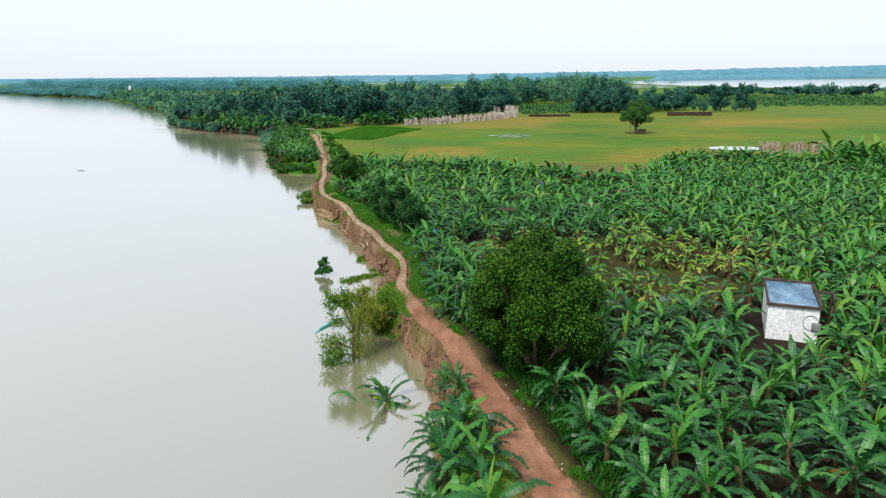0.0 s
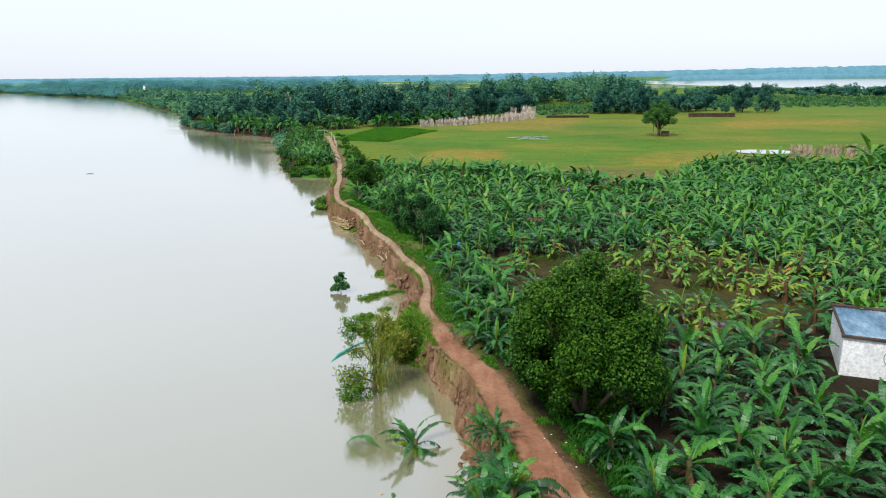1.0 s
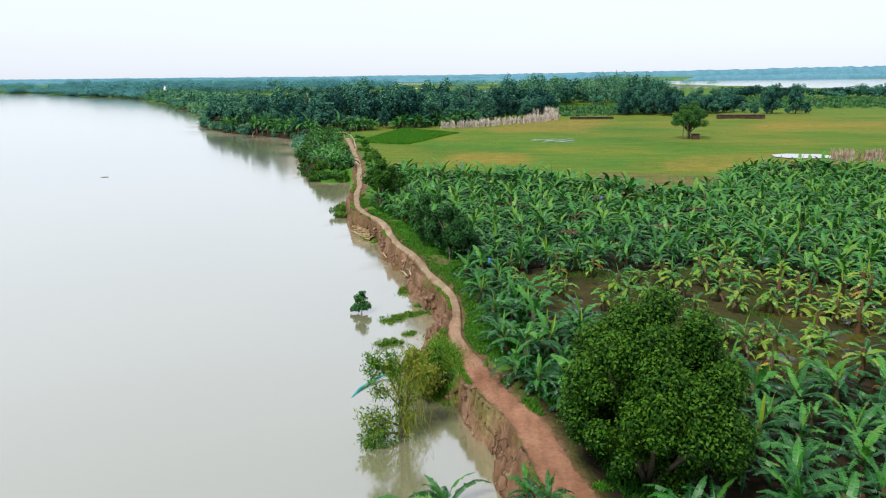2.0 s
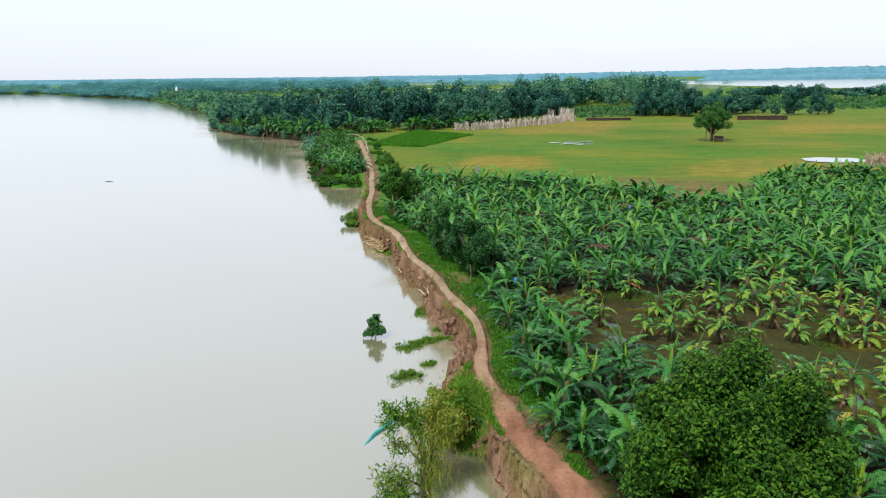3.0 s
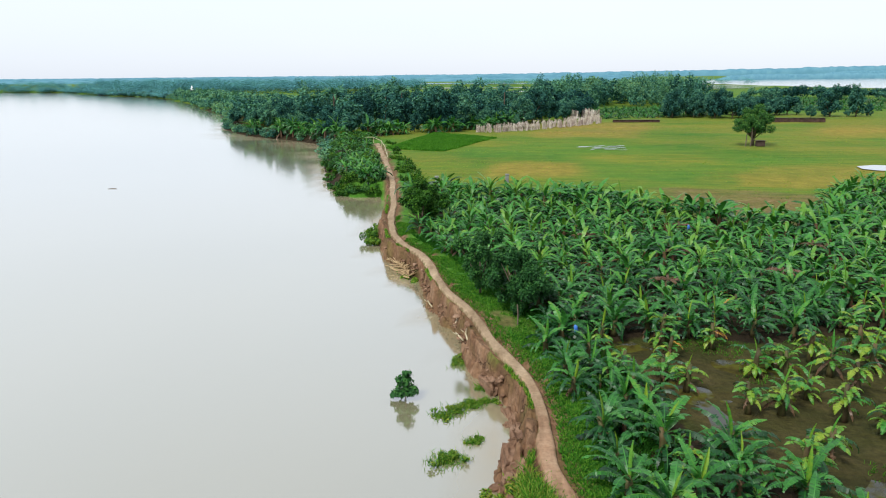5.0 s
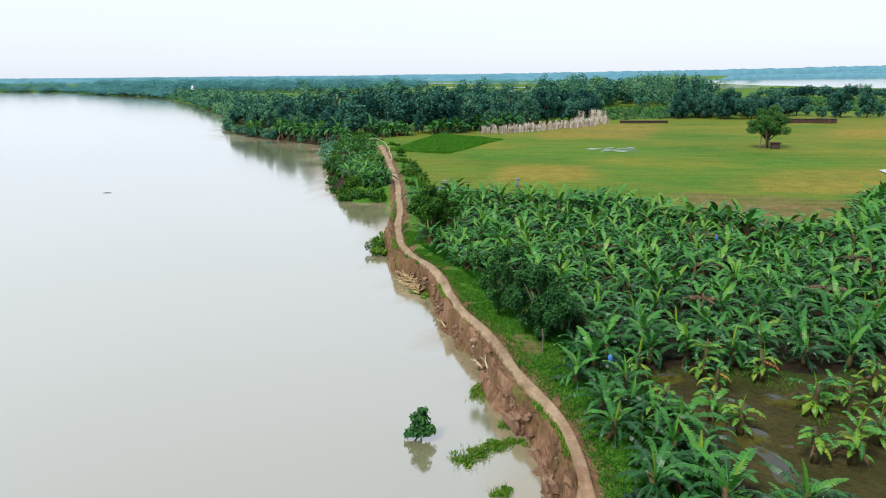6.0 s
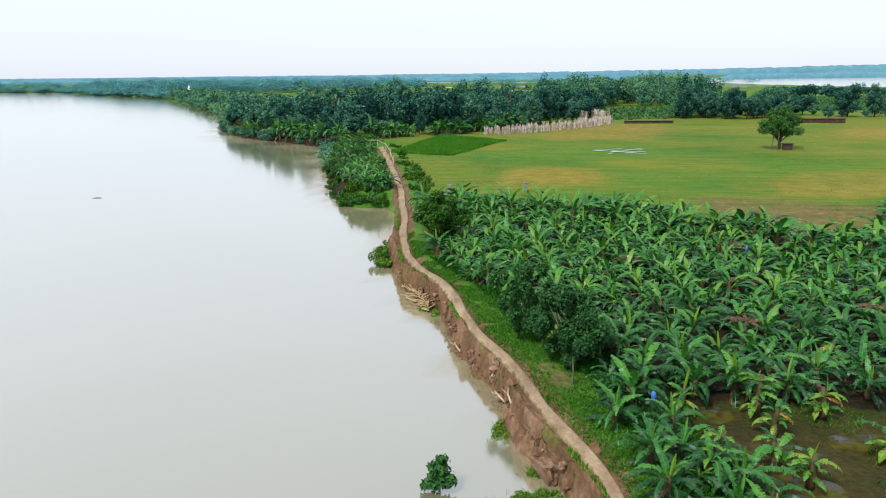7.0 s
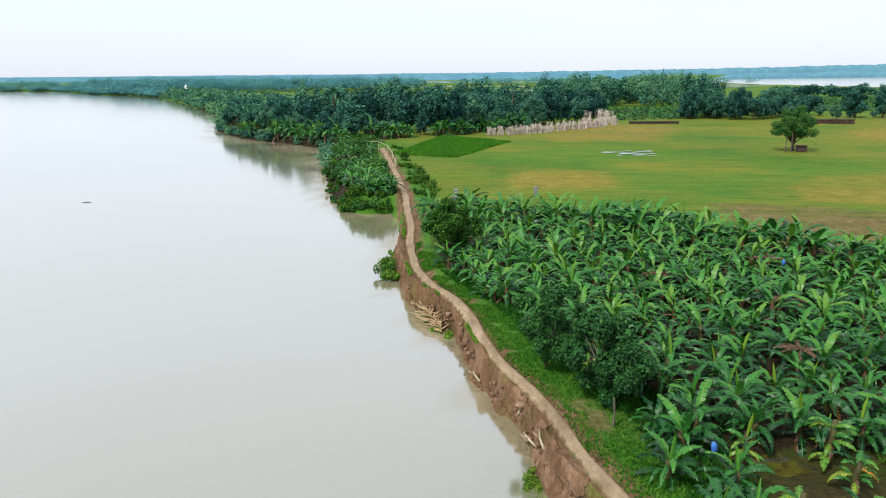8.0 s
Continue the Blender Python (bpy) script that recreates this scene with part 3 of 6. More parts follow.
def build_ground():
    xs = spaced((-4500, -900, 400), (-900, -300, 40), (-300, -100, 10), (-100, -42, 4), (-42, -19, 1), (-19, 6, 0.15), (6, 30, 0.8), (30, 110, 2.5), (110, 300, 12), (300, 900, 50), (900, 4500, 400))
    ys = spaced((-80, 10, 6), (10, 76, 0.2), (76, 106, 0.4), (106, 215, 2), (215, 420, 8), (420, 900, 20), (900, 1600, 70), (1600, 4800, 400))
    X, Y = np.meshgrid(xs, ys)
    h, soil, lush, dry, litter = lie(X.ravel(), Y.ravel(), True)
    V = np.stack([X.ravel(), Y.ravel(), h], 1)
    nx, ny = len(xs), len(ys)
    i = (np.arange(ny - 1)[:, None] * nx + np.arange(nx - 1)[None]).ravel()
    F = np.stack([i, i + 1, i + 1 + nx, i + nx], 1)
    me = bpy.data.meshes.new("ground")
    me.from_pydata(V.tolist(), [], F.tolist())
    me.materials.append(M_GROUND)
    at = me.attributes.new("zone", "FLOAT_COLOR", "POINT")
    at.data.foreach_set("color", np.stack([soil, lush, dry, np.ones_like(soil)], 1).astype(np.float32).ravel())
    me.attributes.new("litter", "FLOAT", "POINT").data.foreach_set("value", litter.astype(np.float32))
    me.polygons.foreach_set("use_smooth", [True] * len(me.polygons))
    tagged(new("ground", me), "eroded clay river bank, grassy verge and flat green farmland", "ground", kind="structure")


def build_bank():
    """The undercut face between path and river, as one sheet of close cross sections."""
    ys = np.arange(8.0, 96.6, 0.11)
    xs, xt = along(SHORE_NEAR, ys), along(BANK_NEAR, ys)
    xs = xs + (value_noise(ys, ys * 0, 1.3, 61) - 0.5) * 0.55 + (value_noise(ys, ys * 0 + 9, 0.7, 62) - 0.5) * 0.2
    xt = xt + (value_noise(ys, ys * 0, 0.9, 63) - 0.5) * 0.28 + (value_noise(ys, ys * 0 + 9, 0.45, 64) - 0.5) * 0.10
    xt = np.maximum(xt, xs + 0.45)
    soft3 = lambda a: np.convolve(np.pad(a, 2, mode="edge"), np.ones(5) / 5, "valid")
    xs, xt = soft3(xs), soft3(xt)
    us = np.concatenate([[-0.35], np.linspace(-0.12, 1.0, 27), [1.12, 1.3]])
    n = len(us)
    U, J = np.tile(us, len(ys)), np.repeat(np.arange(len(ys)), n)
    x = xs[J] + (xt - xs)[J] * np.minimum(U, 1.0) + np.maximum(U - 1.0, 0) * 1.2
    y = ys[J]
    top = heights(np.maximum(x, xt[J] + 0.05), y)
    big, mid, fine = value_noise(x, y, 1.6, 71), value_noise(x, y, 0.55, 72), value_noise(x, y, 0.2, 73)
    run = value_noise(y, U * 0.7, 0.45, 74)
    foot = 0.22 + 0.34 * value_noise(y, y * 0, 3.0, 75)
    brink = 0.80 + 0.14 * run
    prof = foot * smooth(0.0, 0.55, U) + (1 - foot) * smooth(0.55 + 0.12 * (mid - 0.5), brink, U)
    slump = 0.8 * smooth(26.5, 28.5, y) * smooth(35.0, 33.0, y)
    prof = prof * (1 - slump) + slump * (0.10 * smooth(0, 0.1, U) + 0.62 * np.clip(U, 0, 1) ** 1.2 + 0.28 * smooth(0.72, 0.95, U))
    body = smooth(0.0, 0.15, U) * smooth(1.0, 0.88, U)
    z = WATER - 0.03 + (top + 0.03 - WATER) * prof + body * ((big - 0.5) * 0.55 + (np.abs(mid - 0.5) * 2 - 0.5) * 0.5 + (fine - 0.5) * 0.34)
    z = np.where(U < 0, WATER - 0.03 + U * 1.2, z)
    crack = line_distance(x, y, CRACK) + (value_noise(x, y, 0.5, 17) - 0.5) * 0.22
    z = z + 0.3 * smooth(4.5, 2.0, np.abs(y - 41.5)) * smooth(0.25, 0.5, U) * smooth(0.95, 0.8, U) - 0.75 * smooth(0.16, 0.04, crack) * body
    z = np.where(U > 1.0, top + 0.025 - 0.12 * smooth(1.15, 1.3, U), np.minimum(z, top + 0.03))
    i = (np.arange(len(ys) - 1)[:, None] * n + np.arange(n - 1)[None]).ravel()
    me = bpy.data.meshes.new("bank")
    me.from_pydata(np.stack([x, y, z], 1).tolist(), [], np.stack([i, i + 1, i + 1 + n, i + n], 1).tolist())
    me.materials.append(M_GROUND)
    patch = value_noise(x, y, 1.4, 76)
    green = np.clip(smooth(2.6, 1.2, np.hypot((x + 2.95) * 0.8, y - 36.1)) + smooth(0.66, 0.85, patch) * smooth(0.6, 0.95, U) * 0.45 + smooth(84, 90, y) + smooth(26, 22, y), 0, 1)
    me.attributes.new("zone", "FLOAT_COLOR", "POINT").data.foreach_set("color", np.stack([1 - green, green, 0.3 * patch, np.ones_like(x)], 1).astype(np.float32).ravel())
    me.attributes.new("litter", "FLOAT", "POINT").data.foreach_set("value", np.zeros(len(x), np.float32))
    me.polygons.foreach_set("use_smooth", [True] * len(me.polygons))
    tagged(new("bank", me), "raw red clay river bank, undercut, cracked and slumping", "river bank", kind="structure")


def build_water():
    xs = spaced((-4500, -500, 250), (-500, -120, 20), (-120, 10, 2), (10, 500, 70), (500, 4500, 500))
    ys = spaced((-90, 20, 10), (20, 260, 2.5), (260, 800, 20), (800, 4800, 400))
    X, Y = np.meshgrid(xs, ys)
    x, y = X.ravel(), Y.ravel()
    nx, ny = len(xs), len(ys)
    i = (np.arange(ny - 1)[:, None] * nx + np.arange(nx - 1)[None]).ravel()
    me = bpy.data.meshes.new("water")
    me.from_pydata(np.stack([x, y, np.full(len(x), WATER)], 1).tolist(), [], np.stack([i, i + 1, i + 1 + nx, i + nx], 1).tolist())
    me.materials.append(M_RIVER)
    reach = np.interp(y, [20, 70, 95, 105, 135, 150, 185, 200, 260], [0.8, 0.8, 2.0, 3.0, 6, 13, 12, 5, 3])
    shallow = smooth(1.0, 0.25, line_distance(x, y, SHORE) / reach) * (y < 330) * 0.9
    me.attributes.new("shallow", "FLOAT", "POINT").data.foreach_set("value", shallow.astype(np.float32))
    tagged(new("water", me), "wide calm muddy brown river reflecting a pale sky", "river", kind="structure")


def build_path():
    rng = np.random.RandomState(5)
    ys = np.arange(-30, 150, 0.35)
    px = along(PATH_LINE, ys)
    px = np.convolve(np.pad(px, 2, mode="edge"), np.ones(5) / 5, "valid")
    half = np.interp(ys, [6, 27, 31, 36, 39, 44, 90, 150], [0.85, 0.82, 0.64, 0.52, 0.35, 0.28, 0.36, 0.55])
    cols = np.linspace(-1, 1, 9)
    V, F = [], []
    for j, (x, y, w) in enumerate(zip(px, ys, half)):
        for k, c in enumerate(cols):
            edge = 1 + (value_noise(np.array([y]), np.array([float(c > 0) * 50]), 1.6, 21)[0] - 0.5) * 0.4
            V.append((x + c * w * edge, y + c * w * 0.25, 0.0))
    V = np.array(V)
    V[:, 0] = np.where(V[:, 1] < 97, np.maximum(V[:, 0], along(BANK_NEAR, V[:, 1]) + 0.10 + 0.03 * np.tile(cols, len(ys))), V[:, 0])
    c9 = np.tile(cols, len(ys))
    z = heights(V[:, 0], V[:, 1])
    z = np.stack([np.convolve(np.pad(c, 4, mode="edge"), np.ones(9) / 9, "valid") for c in z.reshape(-1, 9).T], 1).ravel()
    mid = z.reshape(-1, 9)[:, 4].repeat(9)
    V[:, 2] = np.where(np.abs(c9) > 0.9, z - 0.02, mid + 0.2 - 0.05 * np.abs(c9) ** 3) - 0.02 * (1 - c9 ** 2)
    for j in range(len(ys) - 1):
        for k in range(8):
            q = j * 9 + k
            F.append((q, q + 1, q + 10, q + 9))
    me = mesh_of("path", V, F, M_PATH, smooth=True)
    me.attributes.new("rim", "FLOAT", "POINT").data.foreach_set("value", np.abs(c9).astype(np.float32))
    tagged(new("path", me), "narrow trodden earth footpath, brick red turning to tan, along the bank", "footpath", kind="structure")


# ---- banana plants ----
def banana_leaf(seed, length=1.9, width=0.5, rise=60, droop=75, fold=18, tint=0.5, torn=0.5, n=10):
    """A torn banana leaf along +x from its stalk: strips on both sides of a pale rib."""
    rng = random.Random(seed)
    pts, dirs, p, seg = [], [], Vector((0, 0, 0)), length / n
    for i in range(n + 1):
        a = radians(rise - droop * (i / n) ** 1.3)
        d = Vector((math.cos(a), 0, math.sin(a)))
        pts.append(p.copy())
        dirs.append(d)
        p = p + d * seg
    wide = [0.0 if i < 2 else width * min(1, 1.12 * math.sin(math.pi * min(1, (i - 1.4) / (n - 1.0)) ** 0.85) ** 0.75) for i in range(n + 1)]
    wide[n] = 0.04
    V, F, T = [], [], []
    for side in (-1, 1):
        bend, rip = 0.0, 0.0
        for i in range(1, n):
            w0, w1 = wide[i], wide[i + 1]
            if i == 1:
                w0 = 0.02
            split = rng.random() < 0.45
            if split:
                bend = rng.uniform(-26, 30) * torn
            sag0 = radians(fold + bend + rng.uniform(-3, 3))
            nrm = Vector((-dirs[i].z, 0, dirs[i].x))
            sweep = dirs[i] * (0.10 * width)
            lead, rip = (dirs[i] * (seg * 0.5 * torn * rng.random()) if split else Vector()), dirs[i] * (seg * 0.12 * torn * rng.random())
            out = Vector((0, side, 0)) * math.cos(sag0) - nrm * math.sin(sag0)
            o = len(V)
            fringe = dirs[i] * (seg * 0.16 * min(torn, 1.0) * (n > 12))
            V += [pts[i], pts[i + 1], pts[i + 1] + out * w1 * rng.uniform(0.84, 1.0) + sweep - rip - fringe, pts[i] + out * max(w0, 0.02) * rng.uniform(0.88, 1.0) + sweep + lead + fringe * 0.3]
            F.append((o, o + 1, o + 2, o + 3) if side < 0 else (o + 3, o + 2, o + 1, o))
            T += [tint + rng.uniform(-0.12, 0.12)] * 4
    rib = [0.035 * (1 - 0.8 * i / n) for i in range(n + 1)]
    o = len(V)
    for i in range(n + 1):
        nrm = Vector((-dirs[i].z, 0, dirs[i].x))
        V += [pts[i] + Vector((0, -rib[i] * 0.6, 0)) + nrm * 0.006, pts[i] + Vector((0, rib[i] * 0.6, 0)) + nrm * 0.006]
        T += [(0.55 + tint * 0.6) if tint < 1.4 else tint] * 2
    for i in range(n):
        q = o + i * 2
        F.append((q, q + 2, q + 3, q + 1))
    return np.array([tuple(v) for v in V]), F, np.array(T)


def leaf_set(n, torn=1.0, slim=1.0):
    # Tint follows leaf age; on the low old leaves it also paints shade.
    return {"spear": [banana_leaf(i, 1.2, 0.085, 84, 10, -35, 1.25, 0.1, n) for i in range(2)],
            "young": [banana_leaf(10 + i, 1.6, 0.152 * slim, 76 - 3 * i, 58 + 20 * i, 8, 0.85, 0.7 * torn, n) for i in range(4)],
            "grown": [banana_leaf(20 + i, 1.7, 0.158 * slim, 62 - 5 * i, 90 + 9 * i, 20, 0.55, 1.1 * torn, n) for i in range(6)],
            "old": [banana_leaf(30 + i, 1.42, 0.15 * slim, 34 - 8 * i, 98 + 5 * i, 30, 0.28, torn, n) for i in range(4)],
            "pale": [banana_leaf(40 + i, 1.2, 0.18 * slim, 62 - 14 * i, 105, 20, 1.0 + 0.14 * i, 0.8 * torn, n) for i in range(4)],
            "gold": [banana_leaf(50, 1.3, 0.19, 15, 95, 30, 2.25, 0.8, n)],
            "dead": [banana_leaf(60 + i, 1.2, 0.15, -20, 62, 50, 3.1, torn, n) for i in range(2)]}


LEAVES, COARSE = leaf_set(26), leaf_set(8, 1.0, 1.0)
LEAF_MESH = {(k, i): mesh_of("banana_leaf_" + k, v, f, M_BANANA, t) for k, many in LEAVES.items() for i, (v, f, t) in enumerate(many)}


def stem_shape(seed, tall=1.7):
    rng = random.Random(seed)
    lean = rng.uniform(-0.12, 0.12), rng.uniform(-0.12, 0.12)
    return tube([(lean[0] * k * k, lean[1] * k * k, -0.12 + tall * k) for k in (0, 0.3, 0.65, 1.0)], (0.15, 0.13, 0.105, 0.07), 7, 0.1, rng)


STEMS = [stem_shape(i) for i in range(4)]
STEM_MESH = [mesh_of("banana_stem", v, f, M_STEM, smooth=True) for v, f in STEMS]


def banana_plan(rng, mood="green"):
    """A plant as a list of (leaf kind, index, azimuth, tilt, size, height on the stem), with its stem."""
    a, out = rng.uniform(0, 360), []
    if mood == "pale":
        kinds = ["spear"] * rng.randint(0, 1) + ["pale"] * rng.randint(13, 17) + ["grown"] * 2 + (["gold"] if rng.random() < 0.3 else []) + ["dead"] * 2
    elif mood == "sunken":
        kinds = ["young"] * 3 + ["grown"] * 7 + ["pale"] * 5 + ["old"] * 5 + ["dead"] * 3
    elif mood == "dying":
        kinds = ["gold"] * 2 + ["pale"] * 2 + ["dead"] * 4
    else:
        kinds = ["spear"] * rng.randint(0, 1) + ["young"] * rng.randint(3, 5) + ["grown"] * rng.randint(9, 12) + ["old"] * rng.randint(4, 6) + ["dead"] * rng.randint(0, 2)
        if rng.random() < 0.05:
            kinds.append("gold")
    for n, k in enumerate(kinds):
        a += 137.5 + rng.uniform(-22, 22)
        high = {"spear": 1.0, "young": 0.98, "grown": 0.90, "old": 0.62, "pale": 0.95, "gold": 0.85, "dead": 0.7}[k] - rng.uniform(0, 0.65 if k == "pale" else 0.3 if k == "grown" else 0.2)
        out.append((k, rng.randrange(len(LEAVES[k])), a, rng.uniform(-14, 14), rng.uniform(0.66, 1.04) * (0.82 if mood == "pale" else 1.0), high))
    return rng.randrange(4), out


def leaf_pose(leaf, tall):
    k, i, a, tilt, size, high = leaf
    return pose(0, 0, tall * high - 0.15, rz=a) @ pose(0, 0, 0, tilt, tilt * 0.5, 0) @ Matrix.Diagonal((size, size, size, 1))


def banana_plant(x, y, z, size, rng, mood, label, group, lean=(0, 0), tall=None):
    tall = tall or (rng.uniform(0.65, 1.1) if mood == "green" else rng.uniform(1.1, 1.6))
    stem, leaves = banana_plan(rng, mood)
    ob = thing("banana_plant", label, "banana plant", group=group)
    ob.matrix_basis = pose(x, y, z, lean[0], lean[1], rng.uniform(0, 360)) @ Matrix.Diagonal((size, size, size, 1))
    part("stem", STEM_MESH[stem], ob, Matrix.Diagonal((1, 1, tall / 1.7, 1)))
    for lf in leaves:
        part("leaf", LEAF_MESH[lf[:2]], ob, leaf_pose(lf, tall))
    return ob


def banana_mass(name, places, rng, label):
    """Many plants as one object; places of (x, y, z, size, mood)."""
    VV, FF, TT, base = [], [], [], 0
    for x, y, z, size, mood in places:
        tall = rng.uniform(0.75, 1.15) if mood == "green" else rng.uniform(1.1, 1.6)
        stem, leaves = banana_plan(rng, mood)
        root = pose(x, y, z, 0, 0, rng.uniform(0, 360)) @ Matrix.Diagonal((size, size, size, 1))
        shift = rng.uniform(-0.15, 0.15)
        for lf in leaves:
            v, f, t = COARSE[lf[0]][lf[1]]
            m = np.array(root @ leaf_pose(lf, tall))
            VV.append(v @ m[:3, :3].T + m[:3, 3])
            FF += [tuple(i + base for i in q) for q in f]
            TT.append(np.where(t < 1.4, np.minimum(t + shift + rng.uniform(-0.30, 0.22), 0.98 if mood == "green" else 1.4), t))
            base += len(v)
        v, f = STEMS[stem]
        v = np.array([tuple(p) for p in v]) * (1, 1, tall / 1.7)
        m = np.array(root)
        VV.append(v @ m[:3, :3].T + m[:3, 3])
        FF += [tuple(i + base for i in q) for q in f]
        TT.append(np.full(len(v), 3.0))
        base += len(v)
    me = mesh_of(name, np.concatenate(VV).tolist(), FF, M_BANANA, np.concatenate(TT))
    return tagged(new(name, me), label, "banana plants", kind="stuff")


BIG_TREE = (4.2, 26.6)
SHED = (17.6, 32.4)


def build_bananas():
    rng = random.Random(11)
    near, far = [], []
    y = 13.0
    while y < 96:
        x = -14.0 + rng.uniform(0, 1)
        while x < 72:
            px, py = x + rng.uniform(-0.45, 0.45), y + rng.uniform(-0.5, 0.5)
            x += 1.65 if y < 33 else 1.75
            off = px - float(along(PATH_LINE, py))
            clear = np.interp(py, [12, 24, 34, 44, 50, 56, 66, 90], [1.5, 1.5, 1.15, 1.15, 2.0, 2.8, 2.0, 1.9])
            if off < clear or py > np.interp(px, *EDGE) or px > 0.75 * py + 4:
                continue
            if math.hypot(px - BIG_TREE[0], py - BIG_TREE[1]) < 2.2 or (abs(px - SHED[0] + 0.5) < 2.2 and -3.4 < py - SHED[1] < 2.4):
                continue
            if math.hypot(px + 2.7, py - 54.0) < 1.6 or math.hypot(px + 5.0, py - 57.0) < 1.6 or math.hypot(px + 10.9, py - 76) < 2.4:
                continue
            mood, size = "green", rng.uniform(0.85, 1.15)
            if inside(np.array([px]), np.array([py]), FLOODED)[0]:
                if rng.random() < 0.38:
                    continue
                mood, size = "pale", rng.uniform(0.85, 1.1)
            elif 34 < py < 60 and rng.random() < 0.12:
                mood, size = "pale", 0.8
            size *= float(np.interp(py, [24, 36], [1.0, 1.08]))
            if py > np.interp(px, *EDGE) - 5:
                size *= 1.4
            if px > 52 and py > 84:
                size *= 1.5
            z = height(px, py)
            (near if py < 62 and px < 15 else far).append((px, py, z, size, mood))
        y += 1.6 if y < 33 else 1.65
    far_near = near[300:]
    for x, y, z, size, mood in near[:300]:
        label = "broad-leaved green banana plant in wet plantation soil" if mood == "green" else "yellowing stunted banana plant standing in shallow flood water"
        banana_plant(x, y, z, size, rng, mood, label, "banana plantation")
    shoots = [(x + rng.uniform(-0.7, 0.7), y + rng.uniform(-0.7, 0.7), z, size * rng.uniform(0.4, 0.7), mood) for x, y, z, size, mood in near + far if mood == "green" and 36 < y < 70 and rng.random() < 0.4 and not (abs(x - SHED[0] + 0.5) < 2.9 and -3.6 < y - SHED[1] < 2.8)]
    banana_mass("banana_shoots", shoots, rng, "young banana shoots crowding between the grown plants")
    banana_mass("banana_plantation", far + far_near, rng, "dense plantation of green banana plants with torn leaves")
    for x, y in ((8.2, 64.5), (13.5, 60.2), (2.6, 69.0), (18.0, 66.5), (10.4, 73.0), (6.0, 57.6)):
        ob = thing("banana_plant", "collapsed brown banana plant among the green ones", "banana plant", (x, y, height(x, y)), "banana plantation")
        part("stem", STEM_MESH[0], ob, Matrix.Diagonal((1, 1, 0.8, 1)))
        for k in range(9):
            part("leaf", LEAF_MESH[("dead", k % 2)], ob, pose(0, 0, 1.2, rz=k * 41) @ pose(0, 0, 0, 0, -35 - 6 * (k % 3), 0))
    # on the strip between path and river
    for x, y, s in ((0.7, 17.0, 1.05), (1.4, 18.6, 1.05), (0.4, 19.4, 1.05), (1.1, 20.8, 1.0), (0.3, 21.8, 0.95), (0.6, 23.2, 0.9), (1.6, 16.2, 1.05), (0.9, 24.8, 0.65), (0.4, 26.0, 0.55), (0.1, 18.0, 0.9)):
        banana_plant(x, y, height(x, y), s * 1.2, rng, "green", "green banana plant on the strip of bank above the river", "bank bananas")
    return near, far


# ---- trees ----
def leaf_cloud(rng, lobes, count, leaf, up=0.5, shell=0.55, tint=(0.2, 0.9), aspect=0.55, jitter=0.42):
    """Leaf quads filling lobes of (centre, radii): thick near the outside, crown shading put into the tint."""
    lobes = np.array([(*c, *r) for c, r in lobes], float)
    vol = lobes[:, 3] * lobes[:, 4] * lobes[:, 5]
    vol = vol ** (2 / 3)
    k = rng.choice(len(lobes), count, p=vol / vol.sum())
    d = rng.normal(size=(count, 3))
    d /= np.linalg.norm(d, axis=1)[:, None]
    r = shell + (1 - shell) * rng.rand(count) ** 0.6
    r = r * (1 + 0.10 * rng.normal(size=count))
    c = lobes[k, :3] + d * r[:, None] * lobes[k, 3:]
    n = d * (1 - up) + np.array((0, 0, up)) + rng.normal(size=(count, 3)) * jitter
    n /= np.linalg.norm(n, axis=1)[:, None]
    a = np.cross(n, rng.normal(size=(count, 3)))
    a /= np.linalg.norm(a, axis=1)[:, None] + 1e-9
    b = np.cross(n, a)
    s = leaf * rng.uniform(0.6, 1.35, count)[:, None]
    a, b = a * s, b * s * aspect
    q = np.stack([c - a, c + b * 1.0 - a * 0.1, c + a, c - b * 1.0 - a * 0.1], 1)
    q[:, 2] -= np.array((0, 0, 1)) * s * 0.3
    # Inner and lower leaves take a darker tint: crown shade painted as colour.
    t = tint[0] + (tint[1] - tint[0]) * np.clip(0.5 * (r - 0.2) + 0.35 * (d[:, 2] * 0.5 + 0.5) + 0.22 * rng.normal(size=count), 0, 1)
    return q, t


def lobes_of(rng, wide, tall, low, n, size=0.42, reach=0.72):
    """Lobes spread through an egg-shaped crown between low and tall."""
    out = []
    mid, half = (low + tall) / 2, (tall - low) / 2
    for i in range(n):
        d = rng.normal(size=3)
        d /= np.linalg.norm(d)
        k = reach * rng.rand() ** 0.4
        r = size * rng.uniform(0.7, 1.15)
        out.append(((d[0] * k * wide, d[1] * k * wide, mid + d[2] * k * half), (r * wide, r * wide, r * half * 1.1)))
    return out


